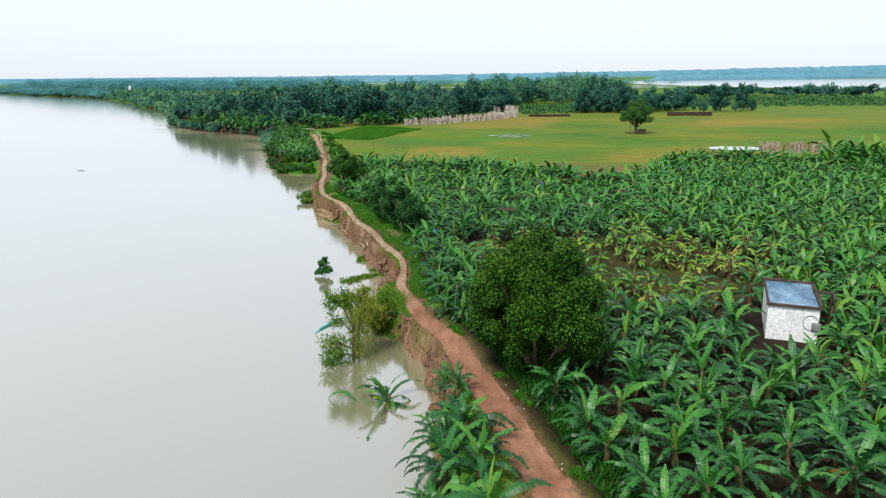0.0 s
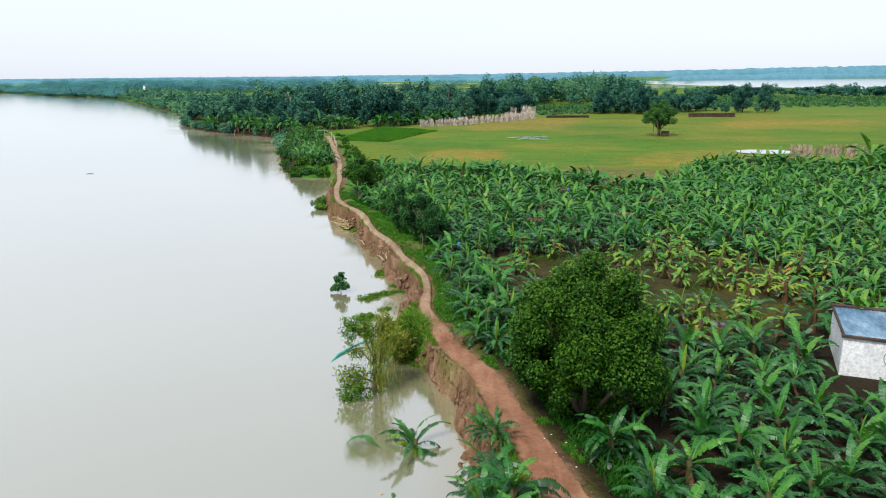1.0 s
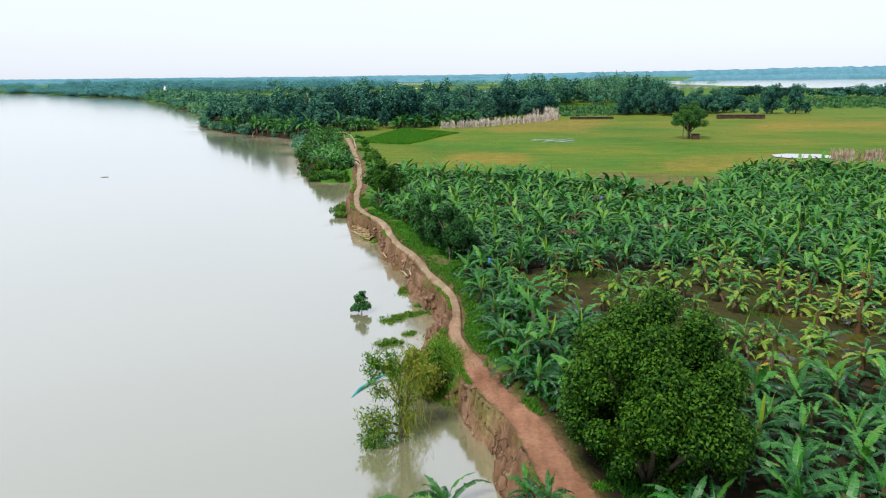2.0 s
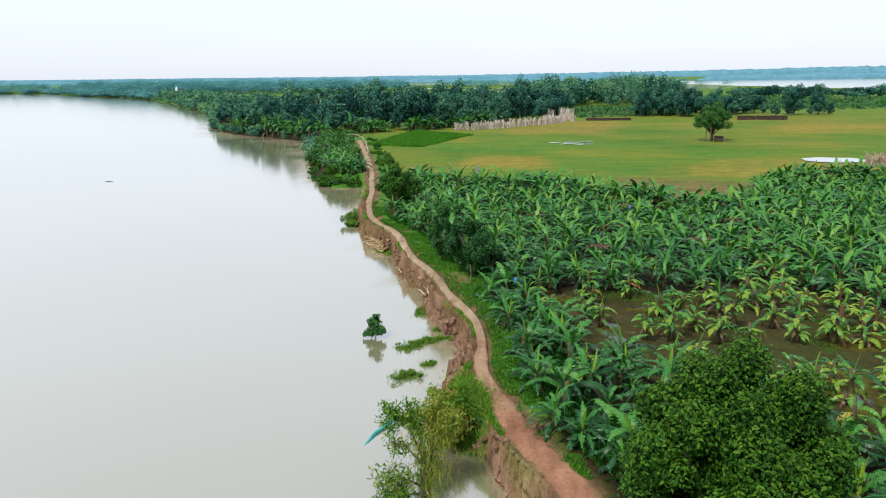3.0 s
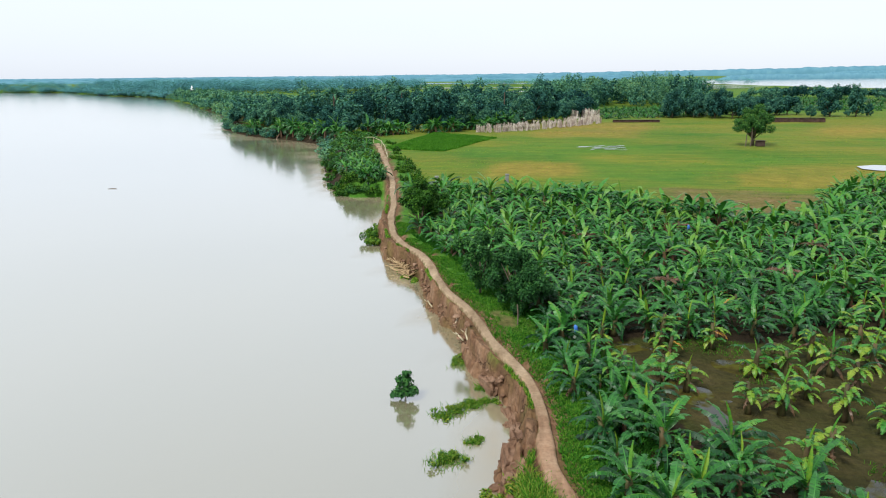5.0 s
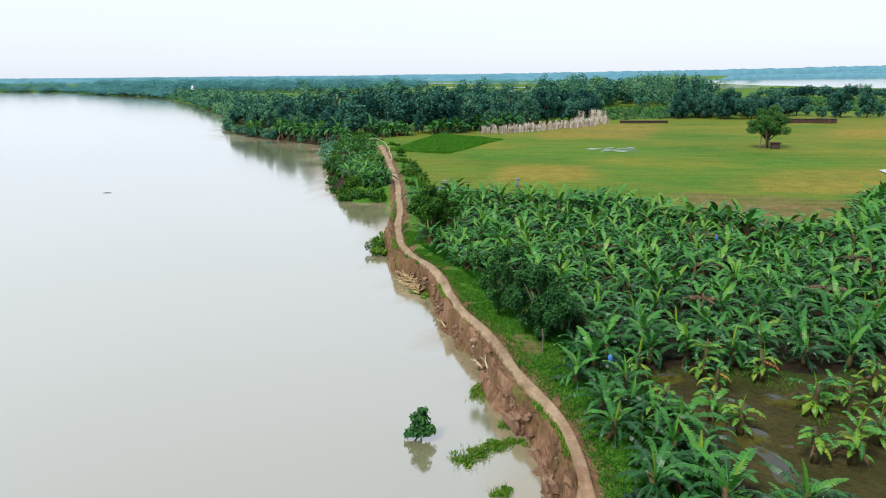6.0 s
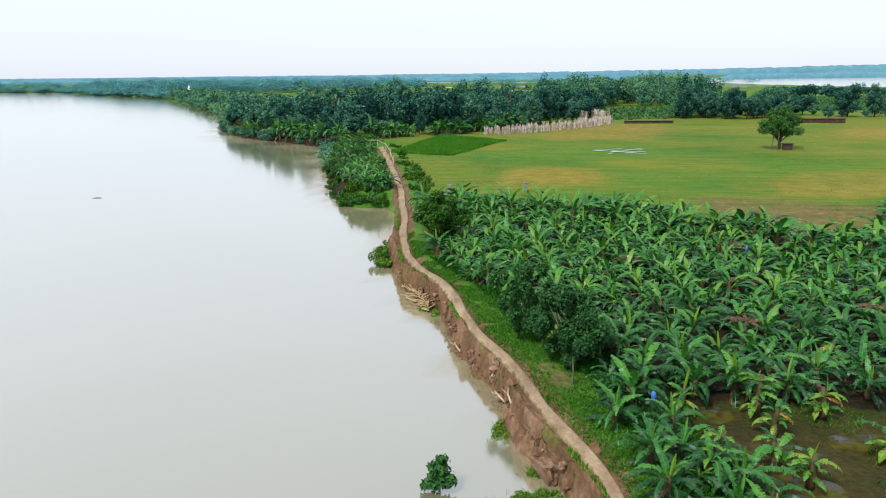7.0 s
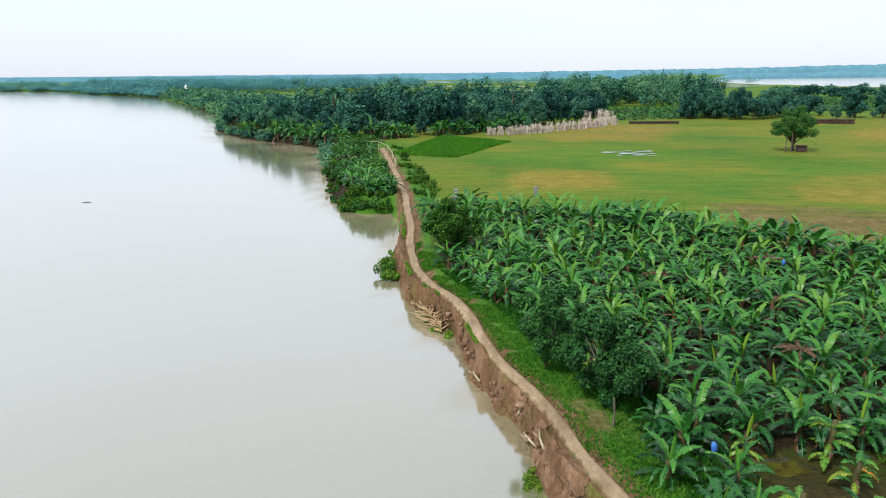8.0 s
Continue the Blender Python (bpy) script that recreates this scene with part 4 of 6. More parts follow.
def tree_meshes(seed, wide, tall, low, leaves, leaf, mat, n_lobes=22, girth=0.16, limbs=6, up=0.5, tint=(0.1, 1.0), size=0.42, reach=0.72, shell=0.55):
    rng = np.random.RandomState(seed)
    r2 = random.Random(seed)
    lobes = lobes_of(rng, wide, tall, low, n_lobes, size, reach)
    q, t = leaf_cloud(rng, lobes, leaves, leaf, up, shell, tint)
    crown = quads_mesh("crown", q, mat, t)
    top = low + (tall - low) * 0.55
    pieces = [tube([(0, 0, -0.25), (0.05, 0, top * 0.35), (0.0, 0.08, top * 0.7), (0.02, 0.02, top)], (girth * 1.3, girth, girth * 0.8, girth * 0.35), 8, 0.08, r2)]
    for c, r in lobes[:limbs]:
        s = Vector((0.02, 0.03, min(low * 0.9 + 0.1, c[2] * 0.6)))
        e = Vector(c)
        pieces.append(tube([s, s.lerp(e, 0.5) + Vector((0, 0, 0.15 * (tall - low) * 0.3)), e], (girth * 0.55, girth * 0.35, girth * 0.12), 6, 0.05, r2))
    v, f = joined(pieces)
    return mesh_of("trunk", v, f, M_BARK, smooth=True), crown


def tree(name, meshes, x, y, label, size=1.0, turn=0.0, z=None, group="", category="tree"):
    ob = thing(name, label, category, group=group)
    ob.matrix_basis = pose(x, y, height(x, y) if z is None else z, 0, 0, turn) @ Matrix.Diagonal((size, size, size, 1))
    part("trunk", meshes[0], ob)
    part("crown", meshes[1], ob)
    return ob


# ---- woods and distance ----
def woods_mass(name, spots, rng, mat, label, leaves=160, leaf=0.55, tint=(0.0, 1.0), vary=0.45):
    """A wood as one object: trees at (x, y, z, wide, tall)."""
    Q, T = [], []
    far = mat in (M_FARWOODS, M_HORIZON)
    for x, y, z, wide, tall in spots:
        lobes = lobes_of(rng, wide, tall, tall * 0.05, 12, 0.36, 0.85)
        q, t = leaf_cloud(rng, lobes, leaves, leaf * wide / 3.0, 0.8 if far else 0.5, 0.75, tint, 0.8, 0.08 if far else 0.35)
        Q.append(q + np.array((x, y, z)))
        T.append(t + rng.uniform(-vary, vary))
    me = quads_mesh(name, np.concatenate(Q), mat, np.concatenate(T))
    return tagged(new(name, me), label, "woodland", kind="stuff")


def scatter(rng, poly, step, wide, tall):
    xs = [p[0] for p in poly]
    ys = [p[1] for p in poly]
    out = []
    for y in np.arange(min(ys), max(ys), step):
        for x in np.arange(min(xs), max(xs), step):
            out.append((x + rng.uniform(-0.5, 0.5) * step, y + rng.uniform(-0.5, 0.5) * step))
    P = np.array(out)
    P = P[inside(P[:, 0], P[:, 1], poly)]
    z = heights(P[:, 0], P[:, 1])
    keep = z > WATER + 0.3
    return [(x, y, h, rng.uniform(*wide), rng.uniform(*tall)) for (x, y), h in zip(P[keep], z[keep])]


# Blue base colours carry the haze of the far horizon.
M_HORIZON = leafy("hazed_horizon_trees", [(0.0, (0.085, 0.23, 0.30)), (0.5, (0.125, 0.29, 0.37)), (1.0, (0.165, 0.35, 0.42)), (3.0, (0.3, 0.5, 0.5))], 0.9, 0.1, 0.3, 0.0)


def palm_meshes(seed, tall=8.5, fronds=15):
    rng = random.Random(seed)
    v, f = tube([(0, 0, -0.2), (0.25, 0.1, tall * 0.3), (0.35, 0.2, tall * 0.7), (0.3, 0.25, tall)], (0.2, 0.15, 0.13, 0.11), 7, 0.06, rng)
    trunk = mesh_of("trunk", v, f, M_BARK, smooth=True)
    VV, FF, TT, base = [], [], [], 0
    for k in range(fronds):
        lv, lf, lt = banana_leaf(seed * 50 + k, 2.9, 0.42, rng.uniform(5, 75), rng.uniform(80, 110), 35, rng.uniform(0.1, 0.7), 1.0, 12)
        m = np.array(pose(0.3, 0.25, tall - 0.1, rz=k * 137.5))
        VV.append(lv @ m[:3, :3].T + m[:3, 3])
        FF += [tuple(i + base for i in q) for q in lf]
        TT.append(lt)
        base += len(lv)
    return trunk, mesh_of("crown", np.concatenate(VV).tolist(), FF, M_WOODS, np.concatenate(TT))


def ridge(name, line, deep, tall, rough, label, rising=False):
    """A far wooded rise: a solid bank of crowns along a line, uneven along its top."""
    pts = np.array(line, float)
    run = np.concatenate([[0], np.cumsum(np.hypot(*np.diff(pts, axis=0).T))])
    s = np.arange(0, run[-1], deep * 0.12)
    x, y = np.interp(s, run, pts[:, 0]), np.interp(s, run, pts[:, 1])
    h = tall + (value_noise(s, s * 0, deep * 14, 95) - 0.5) * rough * 0.6 + (value_noise(s, s * 0 + 7, deep * 1.6, 96) - 0.5) * rough * 0.25 + (value_noise(s, s * 0 + 3, deep * 0.2, 97) - 0.5) * rough * 0.30
    if rising:
        h = h * np.interp(x / y, [-0.6, 0.0, 0.65], [0.55, 0.95, 2.05])
    h = h * smooth(0, deep * 3, s) * smooth(0, deep * 3, run[-1] - s) + 0.5
    V = []
    for back, up in ((0.0, 0.0), (0.06, 0.55), (0.3, 0.9), (0.5, 1.0), (0.8, 0.8), (1.0, 0.0)):
        lump = 1 + (value_noise(s, s * 0 + back * 50, deep * 0.2, 98) - 0.5) * 0.12 * (up > 0)
        V.append(np.stack([x, y + back * deep, WATER - 0.2 + h * up * lump], 1))
    n = len(s)
    i = (np.arange(5)[:, None] * n + np.arange(n - 1)[None]).ravel()
    F = np.stack([i, i + 1, i + 1 + n, i + n], 1)
    V = np.concatenate(V)
    me = mesh_of(name, V.tolist(), F.tolist(), M_HORIZON, 0.5 + (value_noise(V[:, 0], V[:, 2] * 40, deep * 0.5, 99) - 0.5) * 0.8, True)
    return tagged(new(name, me), label, "distant woods", kind="structure")


def build_woods():
    rng = np.random.RandomState(7)
    r2 = random.Random(7)
    grove = [(-79, 211), (-64, 190), (-46, 176), (-34, 171), (-14, 182), (2, 206), (20, 236), (30, 272), (-5, 285), (-30, 268), (-60, 248), (-80, 232)]
    spots = [(x, y, z, w, t * float(0.45 + 0.85 * value_noise(x, y, 13, 91)) * float(np.interp(x, [-80, -45], [0.7, 1.0]))) for x, y, z, w, t in scatter(rng, grove, 6.2, (2.6, 5.2), (6.5, 10.5))]
    woods_mass("grove", spots, rng, M_WOODS, "dense dark mixed grove of trees on the river bend", 1000, 0.22, (-0.1, 1.1), 0.5)
    # the front row of the grove, tree by tree
    kinds = [tree_meshes(70 + k, w, t, 0.6, 3400, 0.22, M_WOODS, 24, 0.14, 5, 0.5, (0.0, 1.0), 0.3, 0.9, 0.4) for k, (w, t) in enumerate(((2.8, 6.2), (2.4, 5.0), (3.4, 7.2), (2.6, 7.6), (2.2, 3.8)))]
    front = [(-84, 222), (-78, 207.5), (-64, 186), (-46, 171.5), (-37.5, 162), (-30, 168), (-14, 178), (4, 203), (22, 234)]
    for (x0, y0), (x1, y1) in zip(front[:-1], front[1:]):
        n = int(math.hypot(x1 - x0, y1 - y0) / 4.4)
        for i in range(n):
            t = (i + r2.uniform(0.1, 0.9)) / n
            x, y = x0 + (x1 - x0) * t, y0 + (y1 - y0) * t + r2.uniform(0.0, 5)
            tree("tree", r2.choice(kinds), x, y, "leafy dark green tree at the edge of the grove", r2.uniform(0.55, 1.25), r2.uniform(0, 360), group="grove edge trees")
    palms = [palm_meshes(1, 6.6), palm_meshes(2, 7.6)]
    for x, y in ((-58, 200), (-49, 205), (-42, 196), (-33, 192), (-30, 205), (-22, 200), (-52, 222), (-38, 226), (-12, 216), (-3, 230), (-44, 186), (-66, 212)):
        tree("palm_tree", r2.choice(palms), x, y, "tall coconut palm rising out of the dark grove", r2.uniform(0.85, 1.15), r2.uniform(0, 360), group="grove palms", category="palm tree")
    rows = []
    for (x0, y0), (x1, y1) in (((-66, 185), (-46, 170)), ((-46, 170), (-37, 158)), ((-34, 164), (-13, 176)), ((-13, 176), (0, 200))):
        n = int(math.hypot(x1 - x0, y1 - y0) / 1.5)
        for i in range(n):
            t = r2.random()
            x, y = x0 + (x1 - x0) * t, y0 + (y1 - y0) * t + r2.uniform(0, 2)
            rows.append((x, y, height(x, y) - 0.3, r2.uniform(1.5, 2.4), "green"))
    for i in range(60):
        y = 100.5 + 64 * r2.random() ** 1.6
        a, b = float(np.interp(y, [p[1] for p in BANK_FAR], [p[0] for p in BANK_FAR])), float(along(PATH_LINE, y)) - 1.3
        x = r2.uniform(a, b) if b > a else b
        rows.append((x, y, height(x, y), r2.uniform(0.8, 1.2), "green"))
    banana_mass("bank_bananas", rows, r2, "green banana plants along the far bank and grove edge")
    # second plantations beyond the field
    rows = [(x, y, height(x, y) - 0.9, r2.uniform(1.0, 1.35), "green") for x, y, *_ in scatter(rng, [(26, 218), (44, 226), (62, 240), (70, 285), (30, 285), (24, 250)], 3.0, (1, 1), (1, 1))]
    rows += [(x, y, height(x, y) - 1.2, r2.uniform(1.2, 1.6), "green") for x, y, *_ in scatter(rng, [(72, 238), (100, 262), (215, 262), (215, 318), (110, 300), (74, 285)], 4.0, (1, 1), (1, 1))]
    rows += [(x, y, height(x, y) - 1.0, r2.uniform(1.2, 1.6), "green") for x, y, *_ in scatter(rng, [(84, 300), (108, 300), (215, 322), (215, 352), (128, 384), (100, 372)], 4.2, (1, 1), (1, 1))]
    banana_mass("far_plantation", rows, r2, "distant green banana plantation beyond the meadow")
    band = [(24, 292), (60, 290), (76, 302), (94, 372), (10, 390)]
    woods_mass("woodland", scatter(rng, band, 8, (3.5, 6), (7, 13.5)), rng, M_WOODS, "tall dark tree belt behind the fields", 800, 0.22)
    clump = [(40, 226), (64, 222), (76, 232), (90, 242), (70, 246), (46, 240)]
    for x, y, z, w, t in scatter(rng, clump, 4.2, (2.5, 3.6), (5, 8)):
        tree("tree", r2.choice(kinds), x, y, "dark leafy tree at the far edge of the meadow", r2.uniform(0.85, 1.15), r2.uniform(0, 360), z, "meadow edge trees")
    for x, y, k in ((92.2, 231, 1.25), (99, 230, 1.2), (90, 229, 0.45), (96, 229, 0.4), (102, 229, 0.5), (88, 262, 0.8), (84.6, 225.5, 0.5)):
        tree("tree", r2.choice(kinds[:4]), x, y, "dark upright tree standing in the far meadow", k, r2.uniform(0, 360), group="meadow edge trees")
    row = [(130, 392), (190, 370), (235, 366), (240, 390), (135, 420)]
    woods_mass("tree_row", scatter(rng, row, 9, (4, 6), (4.2, 6.6)), rng, M_WOODS, "row of trees before the flooded lowland", 500, 0.26)
    scrub = [(-86, 228), (-94, 243), (-110, 283), (-130, 314), (-168, 383), (-225, 474), (-205, 480), (-140, 395), (-84, 305), (-70, 250)]
    woods_mass("shore_scrub", scatter(rng, scrub, 6.0, (2.6, 4.6), (2.5, 6.0)), rng, M_WOODS, "low green scrub along the river shore", 160, 0.42, (0.4, 1.3))
    edge = []
    reach = [p for p in SHORE if 125 < p[1] < 580]
    for (x0, y0), (x1, y1) in zip(reach[:-1], reach[1:]):
        for k in range(int(math.hypot(x1 - x0, y1 - y0) / (1.1 if y0 < 260 else 3))):
            t = r2.random()
            s = r2.uniform(0.8, 1.6) if y0 < 260 else r2.uniform(1.4, 3.0)
            edge.append((x0 + (x1 - x0) * t + r2.uniform(-0.4, 3.4), y0 + (y1 - y0) * t + r2.uniform(-0.5, 2.5), WATER + 0.05, s * 1.2, s * 1.5))
    woods_mass("shore_bushes", edge, rng, M_WOODS, "green bushes hanging over the water along the far shore", 240, 0.3, (0.3, 1.3))
    few = [(x, y, 0, rng.uniform(3, 4.5), rng.uniform(5, 9)) for x, y in zip(rng.uniform(-90, 85, 60), rng.uniform(330, 520, 60))]
    woods_mass("field_trees", few, rng, M_WOODS, "scattered trees among distant fields", 160, 0.42, (0.3, 1.0))
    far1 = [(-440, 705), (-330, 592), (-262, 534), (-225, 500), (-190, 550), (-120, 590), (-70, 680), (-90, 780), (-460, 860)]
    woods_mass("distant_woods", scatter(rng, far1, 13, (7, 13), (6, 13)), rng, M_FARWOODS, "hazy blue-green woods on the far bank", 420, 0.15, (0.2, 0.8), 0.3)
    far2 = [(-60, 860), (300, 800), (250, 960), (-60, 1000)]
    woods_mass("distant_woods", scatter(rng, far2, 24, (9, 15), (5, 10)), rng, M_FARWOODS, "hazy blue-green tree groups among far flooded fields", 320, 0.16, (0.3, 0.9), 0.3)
    # Flooded strips, added also to pale the far fields in place of haze.
    for x, y, w, d in ((40, 560, 120, 14), (120, 640, 180, 18), (-20, 720, 140, 16), (150, 760, 220, 22), (60, 1080, 420, 60), (180, 690, 120, 12), (-150, 1150, 300, 70)):
        V = [(x + w * 0.5 * math.cos(k * 0.449) * r2.uniform(0.8, 1.1), y + d * math.sin(k * 0.449) * r2.uniform(0.7, 1.1), 0.35) for k in range(14)]
        tagged(new("water_field", mesh_of("water_field", V, [tuple(range(14))], M_POND)), "pale sheet for flooded fields and haze in the far lowland", "flooded field", kind="structure")
    fringe = []
    reach = [p for p in SHORE if 470 <= p[1] <= 900]
    for (x0, y0), (x1, y1) in zip(reach[:-1], reach[1:]):
        for k in range(min(260, int(math.hypot(x1 - x0, y1 - y0) / 3.5))):
            t = r2.random()
            fringe.append((x0 + (x1 - x0) * t, y0 + (y1 - y0) * t + r2.uniform(-2, 12), WATER, r2.uniform(5, 9), r2.uniform(4, 8)))
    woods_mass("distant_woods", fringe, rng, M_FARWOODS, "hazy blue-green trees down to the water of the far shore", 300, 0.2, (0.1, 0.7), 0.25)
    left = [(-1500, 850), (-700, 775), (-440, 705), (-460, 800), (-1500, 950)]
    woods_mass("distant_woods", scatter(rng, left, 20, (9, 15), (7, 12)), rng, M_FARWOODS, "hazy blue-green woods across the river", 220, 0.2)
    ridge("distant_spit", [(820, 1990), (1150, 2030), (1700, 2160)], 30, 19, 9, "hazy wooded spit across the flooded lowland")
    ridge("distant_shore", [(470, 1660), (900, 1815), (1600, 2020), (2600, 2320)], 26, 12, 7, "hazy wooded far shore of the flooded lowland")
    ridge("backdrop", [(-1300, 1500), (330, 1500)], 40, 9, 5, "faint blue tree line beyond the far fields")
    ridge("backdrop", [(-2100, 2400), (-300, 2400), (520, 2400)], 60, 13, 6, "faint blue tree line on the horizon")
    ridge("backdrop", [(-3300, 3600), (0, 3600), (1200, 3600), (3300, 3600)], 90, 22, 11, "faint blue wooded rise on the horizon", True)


# ---- small things ----
def blades(rng, xs, ys, tall, per=3, tint=(0.2, 1.0), width=0.02, lean=0.35, z=None):
    """Grass blades as narrow quads standing at places."""
    zs = heights(xs, ys) if z is None else z
    n = len(xs) * per
    c = np.stack([np.repeat(xs, per) + rng.normal(size=n) * 0.05, np.repeat(ys, per) + rng.normal(size=n) * 0.05, np.repeat(zs, per) - 0.02], 1)
    a = rng.uniform(0, 2 * np.pi, n)
    side = np.stack([np.cos(a), np.sin(a), np.zeros(n)], 1) * (width * rng.uniform(0.7, 1.4, n))[:, None]
    h = tall * rng.uniform(0.5, 1.3, n)
    tip = np.stack([rng.normal(size=n) * lean * h, rng.normal(size=n) * lean * h, h], 1)
    q = np.stack([c - side, c + side, c + tip + side * 0.3, c + tip - side * 0.3], 1)
    return q, rng.uniform(*tint, n)


def grass(name, q, t, label):
    return tagged(new(name, quads_mesh(name, q, M_GRASS, t)), label, "grass", kind="stuff")


def build_grass():
    rng = np.random.RandomState(31)
    y = rng.uniform(14, 80, 26000)
    wide = np.interp(y, [14, 28, 35, 44, 52, 60, 80], [0.4, 0.6, 1.3, 1.8, 2.8, 2.0, 1.0])
    half = np.interp(y, [6, 24, 32, 38, 44, 90], [0.85, 0.85, 0.75, 0.6, 0.5, 0.55])
    off = half * 0.9 + rng.rand(len(y)) ** 1.2 * wide
    x = along(PATH_LINE, y) + off
    keep = (np.hypot(x + 3.4, (y - 52.6) * 0.6) + (value_noise(x, y, 0.7, 19) - 0.5) * 0.8 > 0.7) & (value_noise(x, y, 0.9, 45) > np.interp(y, [14, 29, 34, 37, 58, 66], [0.86, 0.8, 0.5, 0.12, 0.2, 0.4]))
    q1, t1 = blades(rng, x[keep], y[keep], 0.10, 3, (-0.1, 1.1), 0.022, 0.8)
    # ragged tufts on the river side of the path
    y = rng.uniform(15, 100, 5000)
    top = along(BANK_NEAR, y)
    x = top + rng.rand(len(y)) * np.maximum(0.1, along(PATH_LINE, y) - np.interp(y, [6, 24, 38, 90], [0.85, 0.85, 0.6, 0.55]) - top)
    keep = value_noise(x, y, 2.2, 41) > np.interp(y, [15, 25, 28, 33, 34, 38, 40, 100], [0.2, 0.3, 0.72, 0.7, 0.2, 0.2, 0.68, 0.6])
    q2, t2 = blades(rng, x[keep], y[keep], 0.16, 3, (0.2, 1.6), 0.02)
    grass("verge_grass", np.concatenate([q1, q2]), np.concatenate([t1, t2]), "short lush green grass on the path verge")
    # weeds under the plantation edge and in the wet hollow
    y = rng.uniform(14, 72, 9000)
    x = along(PATH_LINE, y) + np.interp(y, [14, 44, 52, 60, 72], [1.3, 1.8, 3.1, 2.3, 1.5]) + rng.rand(len(y)) * 2.5
    q3, t3 = blades(rng, x, y, 0.24, 3, (-0.6, 0.5), 0.035, 0.7)
    grass("undergrowth", q3, t3, "rank dark green weeds at the edge of the plantation")
    x, y = rng.uniform(0, 23, 14000), rng.uniform(33, 54, 14000)
    keep = inside(x, y, FLOODED) & (value_noise(x, y, 1.8, 43) > 0.7)
    q4, t4 = blades(rng, x[keep], y[keep], 0.13, 3, (0.2, 1.2), 0.016, 0.6)
    grass("marsh_grass", q4, t4, "olive marsh grass in the flooded hollow")


def leaf_clump(rng, places, leaf, mat, name, label, category, tint=(0.2, 1.0), per=900, kind=""):
    """Low mats or bushes of leaves: places of (x, y, z, rx, ry, rz)."""
    Q, T = [], []
    for x, y, z, a, b, c in places:
        lobes = [((rng.normal() * a * 0.55, rng.normal() * b * 0.55, c * rng.uniform(0.1, 0.75)), (a * 0.36, b * 0.36, c * 0.4)) for k in range(12)]
        q, t = leaf_cloud(rng, lobes, per, leaf, 0.45, 0.4, tint)
        q[:, :, 2] = np.maximum(q[:, :, 2], 0.0)
        Q.append(q + np.array((x, y, z)))
        T.append(t)
    return tagged(new(name, quads_mesh(name, np.concatenate(Q), mat, np.concatenate(T))), label, category, kind=kind)


def spray(rng, line, start, count, spread, leaf, tint):
    """Loose hanging leaves along a branch from a share of its length on, thinner towards the outside."""
    line = np.array(line, float)
    at = np.sort(start + (1 - start) * rng.rand(count)) * (len(line) - 1)
    k = np.minimum(at.astype(int), len(line) - 2)
    c = line[k] + (line[k + 1] - line[k]) * (at - k)[:, None]
    knot = rng.normal(size=(24, 3)) * spread
    c = c + knot[rng.randint(0, 24, count)] + rng.normal(size=(count, 3)) * spread * 0.35
    a = rng.normal(size=(count, 3)) * 0.8 + np.array((0, 0, -0.5))
    a /= np.linalg.norm(a, axis=1)[:, None]
    b = np.cross(a, rng.normal(size=(count, 3)))
    b /= np.linalg.norm(b, axis=1)[:, None] + 1e-9
    s = leaf * rng.uniform(0.5, 1.4, count)[:, None]
    c[:, 2] = np.maximum(c[:, 2], 0.05)
    return np.stack([c - a * s, c + b * s * 0.32, c + a * s, c - b * s * 0.32], 1), rng.uniform(*tint, count)


